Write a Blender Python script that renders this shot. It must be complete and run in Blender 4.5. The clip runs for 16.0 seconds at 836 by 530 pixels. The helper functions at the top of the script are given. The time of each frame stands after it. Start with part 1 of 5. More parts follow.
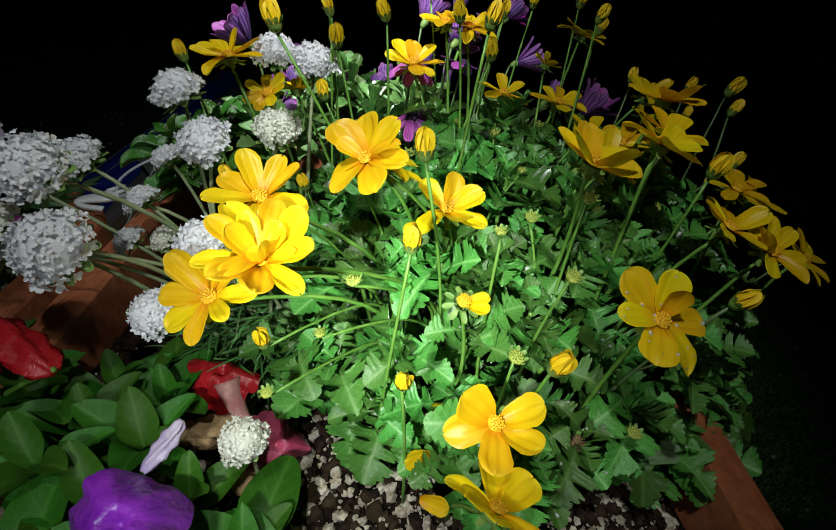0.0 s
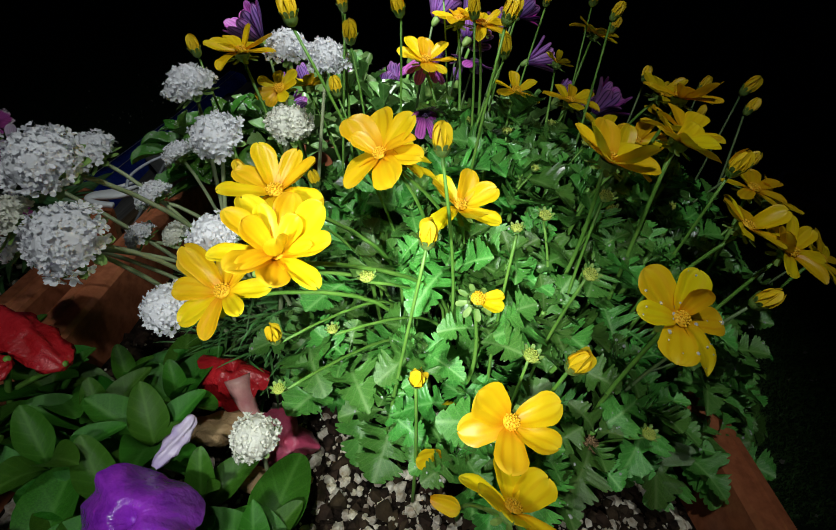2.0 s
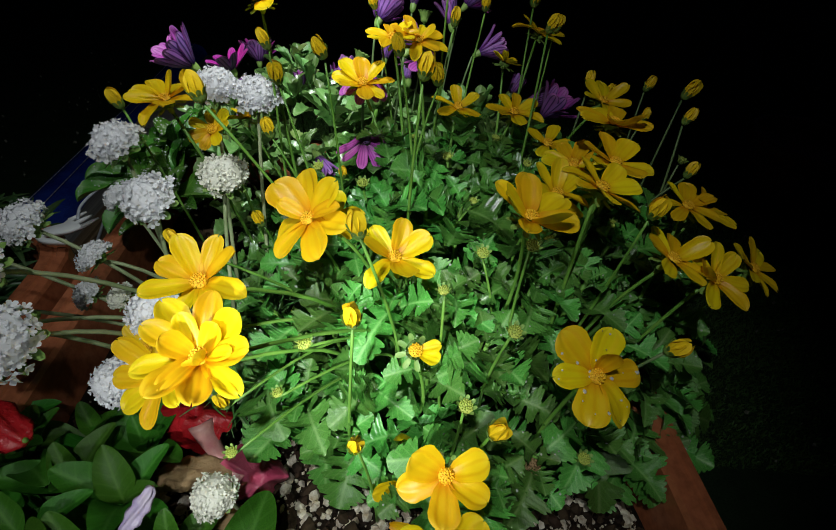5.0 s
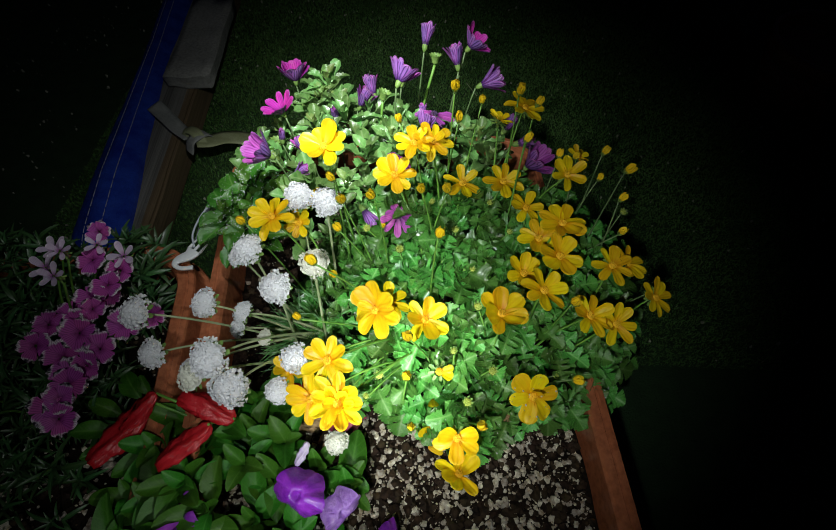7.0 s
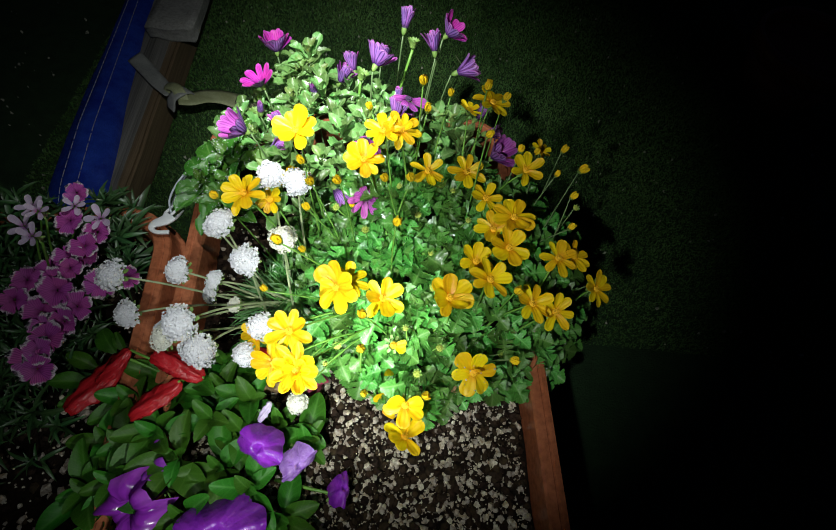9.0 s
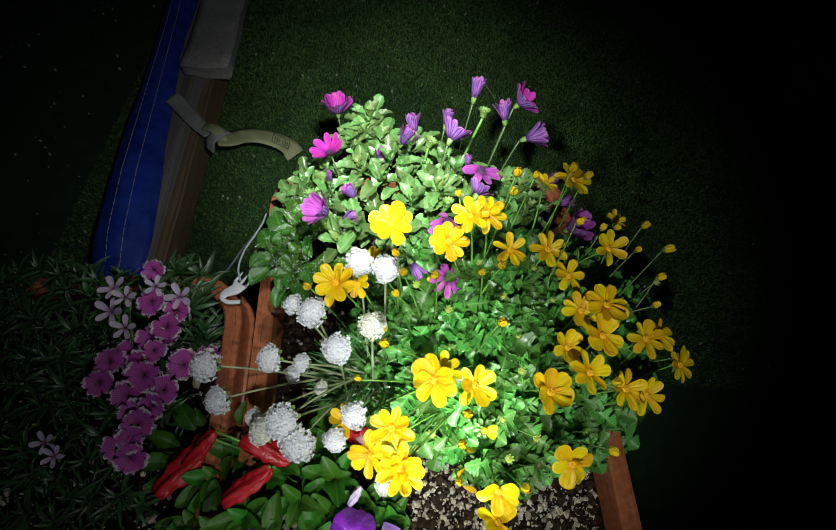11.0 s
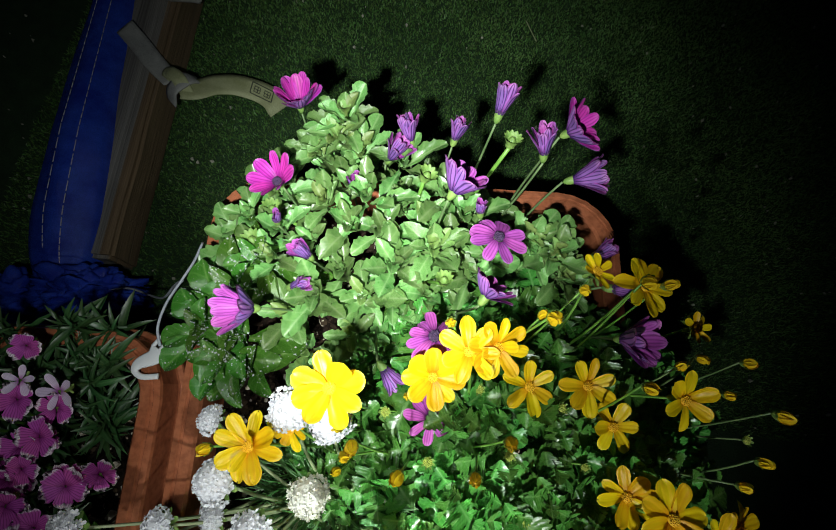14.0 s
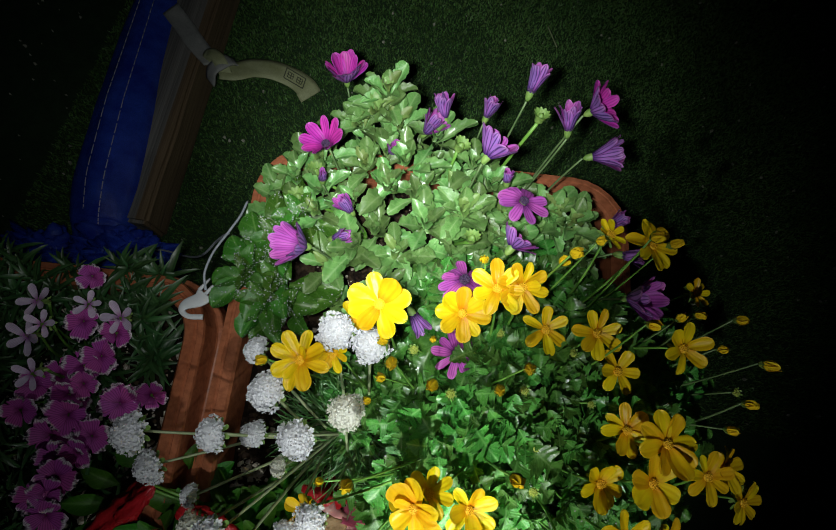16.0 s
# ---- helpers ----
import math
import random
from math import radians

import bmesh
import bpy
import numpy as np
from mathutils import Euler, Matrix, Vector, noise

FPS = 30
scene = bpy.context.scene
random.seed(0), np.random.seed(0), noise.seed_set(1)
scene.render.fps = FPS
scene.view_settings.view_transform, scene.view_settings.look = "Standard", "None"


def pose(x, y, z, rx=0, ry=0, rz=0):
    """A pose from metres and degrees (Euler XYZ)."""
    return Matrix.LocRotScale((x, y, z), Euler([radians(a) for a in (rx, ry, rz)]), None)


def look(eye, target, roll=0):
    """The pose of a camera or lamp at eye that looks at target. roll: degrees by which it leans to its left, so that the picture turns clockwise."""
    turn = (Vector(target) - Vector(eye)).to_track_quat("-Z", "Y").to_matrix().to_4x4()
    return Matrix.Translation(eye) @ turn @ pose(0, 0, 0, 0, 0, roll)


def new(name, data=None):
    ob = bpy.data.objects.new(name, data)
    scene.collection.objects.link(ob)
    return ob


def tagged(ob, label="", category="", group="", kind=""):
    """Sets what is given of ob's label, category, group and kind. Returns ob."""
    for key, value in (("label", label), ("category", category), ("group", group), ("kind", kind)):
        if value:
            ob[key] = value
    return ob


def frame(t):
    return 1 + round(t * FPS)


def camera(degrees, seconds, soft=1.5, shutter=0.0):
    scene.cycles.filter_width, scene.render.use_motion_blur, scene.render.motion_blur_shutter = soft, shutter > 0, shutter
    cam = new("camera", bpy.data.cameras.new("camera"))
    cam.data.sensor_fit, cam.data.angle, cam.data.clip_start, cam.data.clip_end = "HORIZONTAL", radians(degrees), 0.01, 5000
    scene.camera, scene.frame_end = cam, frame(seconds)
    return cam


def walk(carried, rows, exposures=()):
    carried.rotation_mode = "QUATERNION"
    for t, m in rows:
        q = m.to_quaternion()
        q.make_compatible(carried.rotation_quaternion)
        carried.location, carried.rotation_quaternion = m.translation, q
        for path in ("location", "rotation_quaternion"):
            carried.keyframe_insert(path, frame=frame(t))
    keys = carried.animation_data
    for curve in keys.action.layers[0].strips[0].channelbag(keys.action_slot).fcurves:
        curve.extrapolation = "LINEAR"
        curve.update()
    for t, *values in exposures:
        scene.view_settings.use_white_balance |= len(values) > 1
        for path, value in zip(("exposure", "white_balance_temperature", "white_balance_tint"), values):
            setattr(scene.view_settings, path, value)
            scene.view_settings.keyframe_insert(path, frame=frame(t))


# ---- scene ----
cam = camera(85.9, 16.0, soft=1.0)
PATH = [
    (0, (0.0632, 0.0608, 0.4878), (0.0622, 0.8635, -0.1086), 8.58),
    (0.5, (0.0624, 0.0610, 0.4877), (0.0608, 0.8656, -0.1061), 8.77),
    (1, (0.0607, 0.0606, 0.4857), (0.0562, 0.8660, -0.1069), 8.94),
    (1.5, (0.0609, 0.0610, 0.4841), (0.0528, 0.8665, -0.1084), 8.81),
    (2, (0.0596, 0.0606, 0.4850), (0.0501, 0.8642, -0.1100), 8.69),
    (2.5, (0.0609, 0.0619, 0.4861), (0.0467, 0.8625, -0.1130), 8.16),
    (3, (0.0625, 0.0637, 0.4859), (0.0468, 0.8630, -0.1147), 7.76),
    (3.5, (0.0642, 0.0639, 0.4887), (0.0525, 0.8612, -0.1147), 7.51),
    (4, (0.0711, 0.0693, 0.4848), (0.0662, 0.8684, -0.1164), 7.54),
    (4.2, (0.0805, 0.0787, 0.4896), (0.0878, 0.8810, -0.1073), 6.86),
    (6.3, (0.0695, 0.0897, 0.6128), (0.0769, 0.6837, -0.1916), 3.17),
    (6.5, (0.0701, 0.0975, 0.6356), (0.0681, 0.6947, -0.1665), 1.35),
    (7, (0.0644, 0.0924, 0.6942), (0.0646, 0.6102, -0.1613), 2.28),
    (7.5, (0.0617, 0.0909, 0.7001), (0.0826, 0.5643, -0.1805), 6.28),
    (8, (0.0783, 0.0937, 0.7082), (0.1166, 0.5424, -0.1846), 9.55),
    (8.2, (0.0899, 0.1010, 0.7143), (0.1319, 0.5505, -0.1780), 9.56),
    (10.3, (0.0262, 0.0737, 0.7516), (0.0559, 0.5305, -0.1375), 10.90),
    (10.5, (0.0136, 0.0768, 0.7682), (0.0399, 0.5417, -0.1167), 7.30),
    (11, (0.0067, 0.1484, 0.7516), (0.0392, 0.6002, -0.1400), 8.56),
    (11.5, (0.0344, 0.2375, 0.7224), (0.0813, 0.6223, -0.1994), 14.14),
    (12, (0.0361, 0.2983, 0.6934), (0.0844, 0.6286, -0.2492), 14.92),
    (12.5, (0.0290, 0.3203, 0.6862), (0.0612, 0.6376, -0.2616), 13.12),
    (13, (0.0366, 0.3290, 0.6753), (0.0563, 0.6260, -0.2794), 11.74),
    (13.5, (0.0337, 0.3307, 0.6713), (0.0474, 0.6111, -0.2885), 10.61),
    (14, (0.0236, 0.3270, 0.6739), (0.0337, 0.6043, -0.2868), 10.51),
    (14.5, (0.0134, 0.3186, 0.6777), (0.0233, 0.5971, -0.2827), 11.88),
    (15, (0.0103, 0.3123, 0.6807), (0.0180, 0.5923, -0.2792), 12.58),
    (15.5, (0.0121, 0.3073, 0.6844), (0.0171, 0.5916, -0.2743), 12.57),
    (16, (0.0094, 0.2803, 0.6953), (0.0127, 0.5708, -0.2616), 12.63),
]
LIGHT = [(0, -1.24), (2.5, -1.38), (4.2, -1.52), (6.5, -1.22), (7, -0.86), (7.5, -0.46), (8.2, -0.38), (10.5, -0.32), (11, -0.42), (11.5, -0.30), (12.5, -0.36), (14, -0.46), (15, -0.47), (15.5, -0.58), (16, -1.10)]
walk(cam, [(t, look(eye, target, roll)) for t, eye, target, roll in PATH], LIGHT)

# ---- world, torch and exposure ----
world = bpy.data.worlds.new("night")
world.use_nodes = True
scene.world = world
world.node_tree.nodes["Background"].inputs["Color"].default_value = (0.20, 0.26, 0.75, 1)
world.node_tree.nodes["Background"].inputs["Strength"].default_value = 0.006


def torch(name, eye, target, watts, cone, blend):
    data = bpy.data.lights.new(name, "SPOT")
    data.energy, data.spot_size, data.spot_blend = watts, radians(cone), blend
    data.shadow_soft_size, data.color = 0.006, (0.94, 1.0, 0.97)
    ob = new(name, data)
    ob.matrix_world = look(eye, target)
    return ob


# hand torch beside the lens, as fixed lamps all lit: low early, high later
torch("torch_low", (0.012, 0.000, 0.490), (0.050, 0.185, 0.340), 3.6, 60, 1.0)
# extra fill lamp, added to lighten the petunias at the lower left
torch("torch_low_spill", (0.012, 0.000, 0.490), (-0.070, 0.110, 0.290), 1.25, 62, 1.0)
torch("torch_low_core", (0.012, 0.000, 0.490), (0.064, 0.212, 0.350), 7.4, 38, 1.0)
torch("torch_middle", (0.022, 0.030, 0.740), (0.076, 0.268, 0.350), 6.8, 68, 1.0)
torch("torch_middle_core", (0.022, 0.030, 0.740), (0.040, 0.240, 0.405), 9.0, 28, 1.0)
# extra fill lamp, added to lift the pinks in the second planter
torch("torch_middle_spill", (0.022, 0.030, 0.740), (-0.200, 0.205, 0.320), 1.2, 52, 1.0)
torch("torch_high", (-0.007, 0.282, 0.690), (-0.006, 0.545, 0.275), 11.2, 60, 1.0)
torch("torch_high_core", (-0.007, 0.282, 0.690), (-0.020, 0.430, 0.370), 4.8, 44, 1.0)
# wide torch spill, swung left to lighten the tarpaulin and beam
torch("torch_high_spill", (-0.007, 0.282, 0.690), (-0.150, 0.620, 0.120), 3.4, 92, 0.9)

# ---- materials ----


def nodes_of(name):
    m = bpy.data.materials.new(name)
    m.use_nodes = True
    nt = m.node_tree
    return m, nt, nt.nodes["Principled BSDF"], nt.nodes["Material Output"]


def ramp(nt, source, stops):
    r = nt.nodes.new("ShaderNodeValToRGB")
    els = r.color_ramp.elements
    while len(els) < len(stops):
        els.new(0.5)
    for e, (p, c) in zip(els, stops):
        e.position, e.color = p, (*c, 1)
    nt.links.new(source, r.inputs[0])
    return r.outputs[0]


def noise_of(nt, scale, detail=4, coord="Object", rough=0.6):
    tc = nt.nodes.new("ShaderNodeTexCoord")
    n = nt.nodes.new("ShaderNodeTexNoise")
    n.inputs["Scale"].default_value, n.inputs["Detail"].default_value, n.inputs["Roughness"].default_value = scale, detail, rough
    nt.links.new(tc.outputs[coord], n.inputs["Vector"])
    return n.outputs["Fac"]


def mix(nt, kind, fac, a, b):
    m = nt.nodes.new("ShaderNodeMix")
    m.data_type, m.blend_type = "RGBA", kind
    for v, s in ((fac, m.inputs[0]), (a, m.inputs[6]), (b, m.inputs[7])):
        if isinstance(v, (int, float)):
            s.default_value = v
        elif isinstance(v, tuple):
            s.default_value = (*v, 1)
        else:
            nt.links.new(v, s)
    return m.outputs[2]


def maths(nt, op, a, b=0.0):
    m = nt.nodes.new("ShaderNodeMath")
    m.operation = op
    for v, s in ((a, m.inputs[0]), (b, m.inputs[1])):
        if isinstance(v, (int, float)):
            s.default_value = v
        else:
            nt.links.new(v, s)
    return m.outputs[0]


def bumped(nt, bsdf, height, strength, distance=0.001):
    b = nt.nodes.new("ShaderNodeBump")
    b.inputs["Strength"].default_value, b.inputs["Distance"].default_value = strength, distance
    nt.links.new(height, b.inputs["Height"])
    nt.links.new(b.outputs[0], bsdf.inputs["Normal"])


def varied(nt, colour, island, amount=0.35):
    """Each piece, or each island of a joined mesh, a little lighter or darker."""
    if island:
        src = nt.nodes.new("ShaderNodeNewGeometry").outputs["Random Per Island"]
    else:
        src = nt.nodes.new("ShaderNodeObjectInfo").outputs["Random"]
    h = nt.nodes.new("ShaderNodeHueSaturation")
    nt.links.new(maths(nt, "ADD", maths(nt, "MULTIPLY", src, amount), 1 - amount / 2), h.inputs["Value"])
    nt.links.new(maths(nt, "ADD", maths(nt, "MULTIPLY", src, 0.04), 0.48), h.inputs["Hue"])
    nt.links.new(colour, h.inputs["Color"])
    return h.outputs[0]


def glow_through(nt, bsdf, out, colour, share):
    """Thin leaf: part of the light passes through it."""
    t = nt.nodes.new("ShaderNodeBsdfTranslucent")
    nt.links.new(colour, t.inputs["Color"])
    s = nt.nodes.new("ShaderNodeMixShader")
    s.inputs[0].default_value = share
    nt.links.new(bsdf.outputs[0], s.inputs[1])
    nt.links.new(t.outputs[0], s.inputs[2])
    nt.links.new(s.outputs[0], out.inputs["Surface"])


def leaf_mat(name, dark, light, rib, rough=0.38, island=False, veins=9.0, vary=0.5, shine=0.7):
    m, nt, bsdf, out = nodes_of(name)
    uv = nt.nodes.new("ShaderNodeSeparateXYZ")
    nt.links.new(nt.nodes.new("ShaderNodeTexCoord").outputs["UV"], uv.inputs[0])
    side = maths(nt, "ABSOLUTE", maths(nt, "SUBTRACT", uv.outputs[0], 0.5))
    base = mix(nt, "MIX", ramp(nt, noise_of(nt, 90, 3), [(0.3, (0, 0, 0)), (0.7, (1, 1, 1))]), dark, light)
    midrib = ramp(nt, side, [(0.0, (0.6, 0.6, 0.6)), (0.05, (0, 0, 0))])
    run = maths(nt, "SINE", maths(nt, "MULTIPLY", maths(nt, "SUBTRACT", uv.outputs[1], maths(nt, "MULTIPLY", side, 0.7)), veins * 6.28))
    vein = ramp(nt, run, [(0.70, (0, 0, 0)), (1.0, (0.22, 0.22, 0.22))])
    col = mix(nt, "MIX", midrib, mix(nt, "MIX", vein, base, rib), rib)
    col = varied(nt, col, island, vary)
    nt.links.new(col, bsdf.inputs["Base Color"])
    nt.links.new(maths(nt, "ADD", maths(nt, "MULTIPLY", noise_of(nt, 150, 3), 0.3), rough - 0.15), bsdf.inputs["Roughness"])
    bsdf.inputs["Specular IOR Level"].default_value = shine
    bumped(nt, bsdf, maths(nt, "ADD", vein, noise_of(nt, 260, 3)), 0.28, 0.0006)
    glow_through(nt, bsdf, out, col, 0.14)
    return m


def petal_mat(name, inner, middle, tip, stripes=7.0, stripe=0.25, rough=0.4, share=0.25, tips=0.92):
    m, nt, bsdf, out = nodes_of(name)
    uv = nt.nodes.new("ShaderNodeSeparateXYZ")
    nt.links.new(nt.nodes.new("ShaderNodeTexCoord").outputs["UV"], uv.inputs[0])
    grain = maths(nt, "ADD", uv.outputs[1], maths(nt, "MULTIPLY", maths(nt, "SUBTRACT", noise_of(nt, 220, 3), 0.5), 0.22))
    col = ramp(nt, grain, [(0.02, inner), (0.35, middle), (tips - 0.12, middle), (tips, tip)])
    line = maths(nt, "SINE", maths(nt, "MULTIPLY", uv.outputs[0], stripes * 6.28))
    lines = ramp(nt, line, [(0.1, (0, 0, 0)), (1.0, (1, 1, 1))])
    col = mix(nt, "MULTIPLY", maths(nt, "MULTIPLY", lines, stripe), col, inner)
    col = varied(nt, col, False, 0.16)
    nt.links.new(col, bsdf.inputs["Base Color"])
    bsdf.inputs["Roughness"].default_value = rough
    bsdf.inputs["Specular IOR Level"].default_value = 0.35 if rough > 0.3 else 0.6
    bumped(nt, bsdf, line, 0.11, 0.0004)
    glow_through(nt, bsdf, out, col, share)
    return m


def plain_mat(name, dark, light, scale, rough=0.5, bump=0.3, depth=0.001, island=False, fine=0.0, vary=0.0, metal=0.0, coat=0.0, coord="Object"):
    m, nt, bsdf, out = nodes_of(name)
    n = noise_of(nt, scale, 6, coord)
    col = mix(nt, "MIX", ramp(nt, n, [(0.32, (0, 0, 0)), (0.68, (1, 1, 1))]), dark, light)
    if fine:
        col = mix(nt, "MULTIPLY", 0.6, col, ramp(nt, noise_of(nt, fine, 3, coord), [(0.3, (0.45, 0.45, 0.45)), (0.6, (1, 1, 1))]))
    if vary:
        col = varied(nt, col, island, vary)
    nt.links.new(col, bsdf.inputs["Base Color"])
    bsdf.inputs["Roughness"].default_value, bsdf.inputs["Metallic"].default_value = rough, metal
    bsdf.inputs["Coat Weight"].default_value = coat
    bumped(nt, bsdf, noise_of(nt, fine or scale * 4, 4, coord), bump, depth)
    return m


def floret_mat(name, dark, light):
    m, nt, bsdf, out = nodes_of(name)
    col = mix(nt, "MIX", noise_of(nt, 300, 4), dark, light)
    col = varied(nt, col, True, 0.12)
    nt.links.new(col, bsdf.inputs["Base Color"])
    bsdf.inputs["Roughness"].default_value = 0.55
    glow_through(nt, bsdf, out, col, 0.22)
    return m


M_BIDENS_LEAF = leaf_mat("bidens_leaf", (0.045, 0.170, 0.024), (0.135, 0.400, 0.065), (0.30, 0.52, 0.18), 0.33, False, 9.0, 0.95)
# darker leaf green: shade in the gaps between shoots put into the colour
M_BIDENS_MASS_SHADED = leaf_mat("bidens_leaf_mass_shaded", (0.032, 0.125, 0.018), (0.095, 0.290, 0.045), (0.20, 0.40, 0.12), 0.28, True, 9.0, 0.95)
M_OSTEO_LEAF = leaf_mat("daisy_leaf", (0.075, 0.205, 0.042), (0.220, 0.400, 0.118), (0.32, 0.47, 0.20), 0.32, False, 5.0, 0.9, 0.8)
M_OSTEO_MASS = leaf_mat("daisy_leaf_mass", (0.070, 0.190, 0.040), (0.205, 0.372, 0.110), (0.30, 0.44, 0.19), 0.32, True, 5.0, 0.9, 0.8)
M_OSTEO_YOUNG = leaf_mat("daisy_leaf_young", (0.15, 0.28, 0.055), (0.26, 0.39, 0.12), (0.30, 0.42, 0.16), 0.34, False, 5.0)
M_OSTEO_BIG = leaf_mat("daisy_leaf_old", (0.028, 0.115, 0.012), (0.080, 0.225, 0.026), (0.18, 0.33, 0.08), 0.24, False, 5.0)
M_PETUNIA_LEAF = leaf_mat("petunia_leaf", (0.022, 0.105, 0.008), (0.055, 0.205, 0.016), (0.10, 0.27, 0.045), 0.40, False, 6.0, 0.5, 0.35)
M_PINK_LEAF = leaf_mat("pink_leaf", (0.018, 0.062, 0.018), (0.046, 0.125, 0.034), (0.08, 0.16, 0.055), 0.40, True, 0.0)
M_NEEDLE = leaf_mat("needle_leaf", (0.035, 0.14, 0.03), (0.10, 0.27, 0.06), (0.12, 0.28, 0.08), 0.42, True, 0.0)
M_STEM = plain_mat("green_stem", (0.09, 0.25, 0.03), (0.20, 0.42, 0.07), 60, 0.42, 0.3)
M_STEM_DULL = plain_mat("dull_stem", (0.085, 0.155, 0.055), (0.18, 0.27, 0.11), 60, 0.45, 0.3)
M_STEM_PALE = plain_mat("pale_stem", (0.26, 0.34, 0.16), (0.42, 0.48, 0.28), 60, 0.5, 0.3)
M_YELLOW = petal_mat("bidens_petal", (0.80, 0.40, 0.004), (0.92, 0.63, 0.008), (0.93, 0.67, 0.020), 3.0, 0.18, 0.40, 0.28)
M_DISC = plain_mat("bidens_disc", (0.84, 0.42, 0.006), (0.92, 0.60, 0.02), 900, 0.6, 0.3, 0.001)
M_BUD = plain_mat("bidens_bud", (0.78, 0.52, 0.006), (0.90, 0.64, 0.02), 300, 0.45, 0.2)
M_BUTTON = plain_mat("green_button", (0.26, 0.38, 0.05), (0.56, 0.60, 0.12), 300, 0.5, 0.4)
M_CALYX = plain_mat("calyx", (0.12, 0.25, 0.05), (0.26, 0.40, 0.10), 200, 0.45, 0.4)
M_OSTEO_TOP = petal_mat("daisy_petal", (0.20, 0.03, 0.20), (0.56, 0.11, 0.53), (0.62, 0.17, 0.60), 4.0, 0.5, 0.45)
M_OSTEO_HOT = petal_mat("daisy_petal_young", (0.28, 0.015, 0.23), (0.66, 0.05, 0.50), (0.70, 0.10, 0.56), 4.0, 0.5, 0.45)
M_OSTEO_UNDER = petal_mat("daisy_petal_back", (0.07, 0.015, 0.17), (0.36, 0.16, 0.54), (0.52, 0.24, 0.62), 3.0, 0.85, 0.5)
M_OSTEO_DISC = plain_mat("daisy_disc", (0.03, 0.015, 0.07), (0.18, 0.10, 0.22), 900, 0.6, 0.9, 0.002)
M_WHITE = floret_mat("white_floret", (0.86, 0.87, 0.92), (0.92, 0.92, 0.95))
M_CREAM = floret_mat("cream_floret", (0.80, 0.80, 0.68), (0.90, 0.90, 0.84))
M_PET_PURPLE = petal_mat("petunia_purple", (0.05, 0.005, 0.10), (0.26, 0.03, 0.48), (0.34, 0.07, 0.56), 14.0, 0.3, 0.2)
M_PET_LIMB = plain_mat("petunia_limb", (0.12, 0.008, 0.28), (0.28, 0.035, 0.50), 70, 0.2, 0.5, 0.002)
M_PET_PALE = plain_mat("petunia_pale", (0.20, 0.06, 0.42), (0.46, 0.28, 0.66), 110, 0.3, 0.6, 0.002)
M_PET_RED = plain_mat("petunia_red", (0.34, 0.008, 0.010), (0.52, 0.02, 0.03), 70, 0.25, 0.6, 0.002)
M_PET_PINK = plain_mat("petunia_faded", (0.44, 0.035, 0.10), (0.62, 0.13, 0.22), 60, 0.3, 0.6, 0.002)
M_PET_TUBE = plain_mat("petunia_tube", (0.50, 0.16, 0.18), (0.66, 0.38, 0.34), 90, 0.4, 0.5, 0.001)
M_LILAC = plain_mat("lilac_bud", (0.30, 0.22, 0.46), (0.58, 0.52, 0.60), 90, 0.4, 0.4)
M_DRY = plain_mat("dry_tissue", (0.22, 0.13, 0.06), (0.42, 0.28, 0.14), 80, 0.8, 0.7, 0.002)
M_PINK = petal_mat("pink_petal", (0.22, 0.015, 0.16), (0.58, 0.10, 0.48), (0.90, 0.78, 0.88), 7.0, 0.55, 0.5, 0.2, 0.86)
M_PINK_PALE = petal_mat("pink_petal_pale", (0.36, 0.10, 0.36), (0.70, 0.58, 0.76), (0.80, 0.74, 0.84), 6.0, 0.25, 0.5, 0.2, 0.97)
M_POT = plain_mat("terracotta_plastic", (0.38, 0.115, 0.050), (0.52, 0.18, 0.088), 10, 0.25, 0.12, 0.0008, False, 160)
M_SOIL = plain_mat("potting_soil", (0.006, 0.004, 0.003), (0.028, 0.018, 0.012), 60, 0.9, 1.0, 0.006, False, 260)
M_SOIL.node_tree.nodes["Principled BSDF"].inputs["Specular IOR Level"].default_value = 0.12
M_GRIT = plain_mat("perlite_grit", (0.34, 0.25, 0.15), (0.82, 0.77, 0.67), 260, 0.8, 0.6, 0.001, True, 0, 0.7)
M_CRUMB = plain_mat("soil_crumb", (0.010, 0.007, 0.005), (0.060, 0.036, 0.021), 120, 0.85, 0.6, 0.001, True, 0, 0.6)
M_CRUMB.node_tree.nodes["Principled BSDF"].inputs["Specular IOR Level"].default_value = 0.2
M_TURF = plain_mat("turf_backing", (0.018, 0.05, 0.016), (0.035, 0.09, 0.03), 40, 0.85, 0.8, 0.004, False, 300)
M_BLADE = plain_mat("turf_blade", (0.075, 0.175, 0.040), (0.150, 0.300, 0.075), 6, 0.42, 0.1, 0.001, True, 0, 0.7)
M_SPECK = plain_mat("pale_speck", (0.35, 0.36, 0.26), (0.6, 0.6, 0.5), 200, 0.8, 0.3)


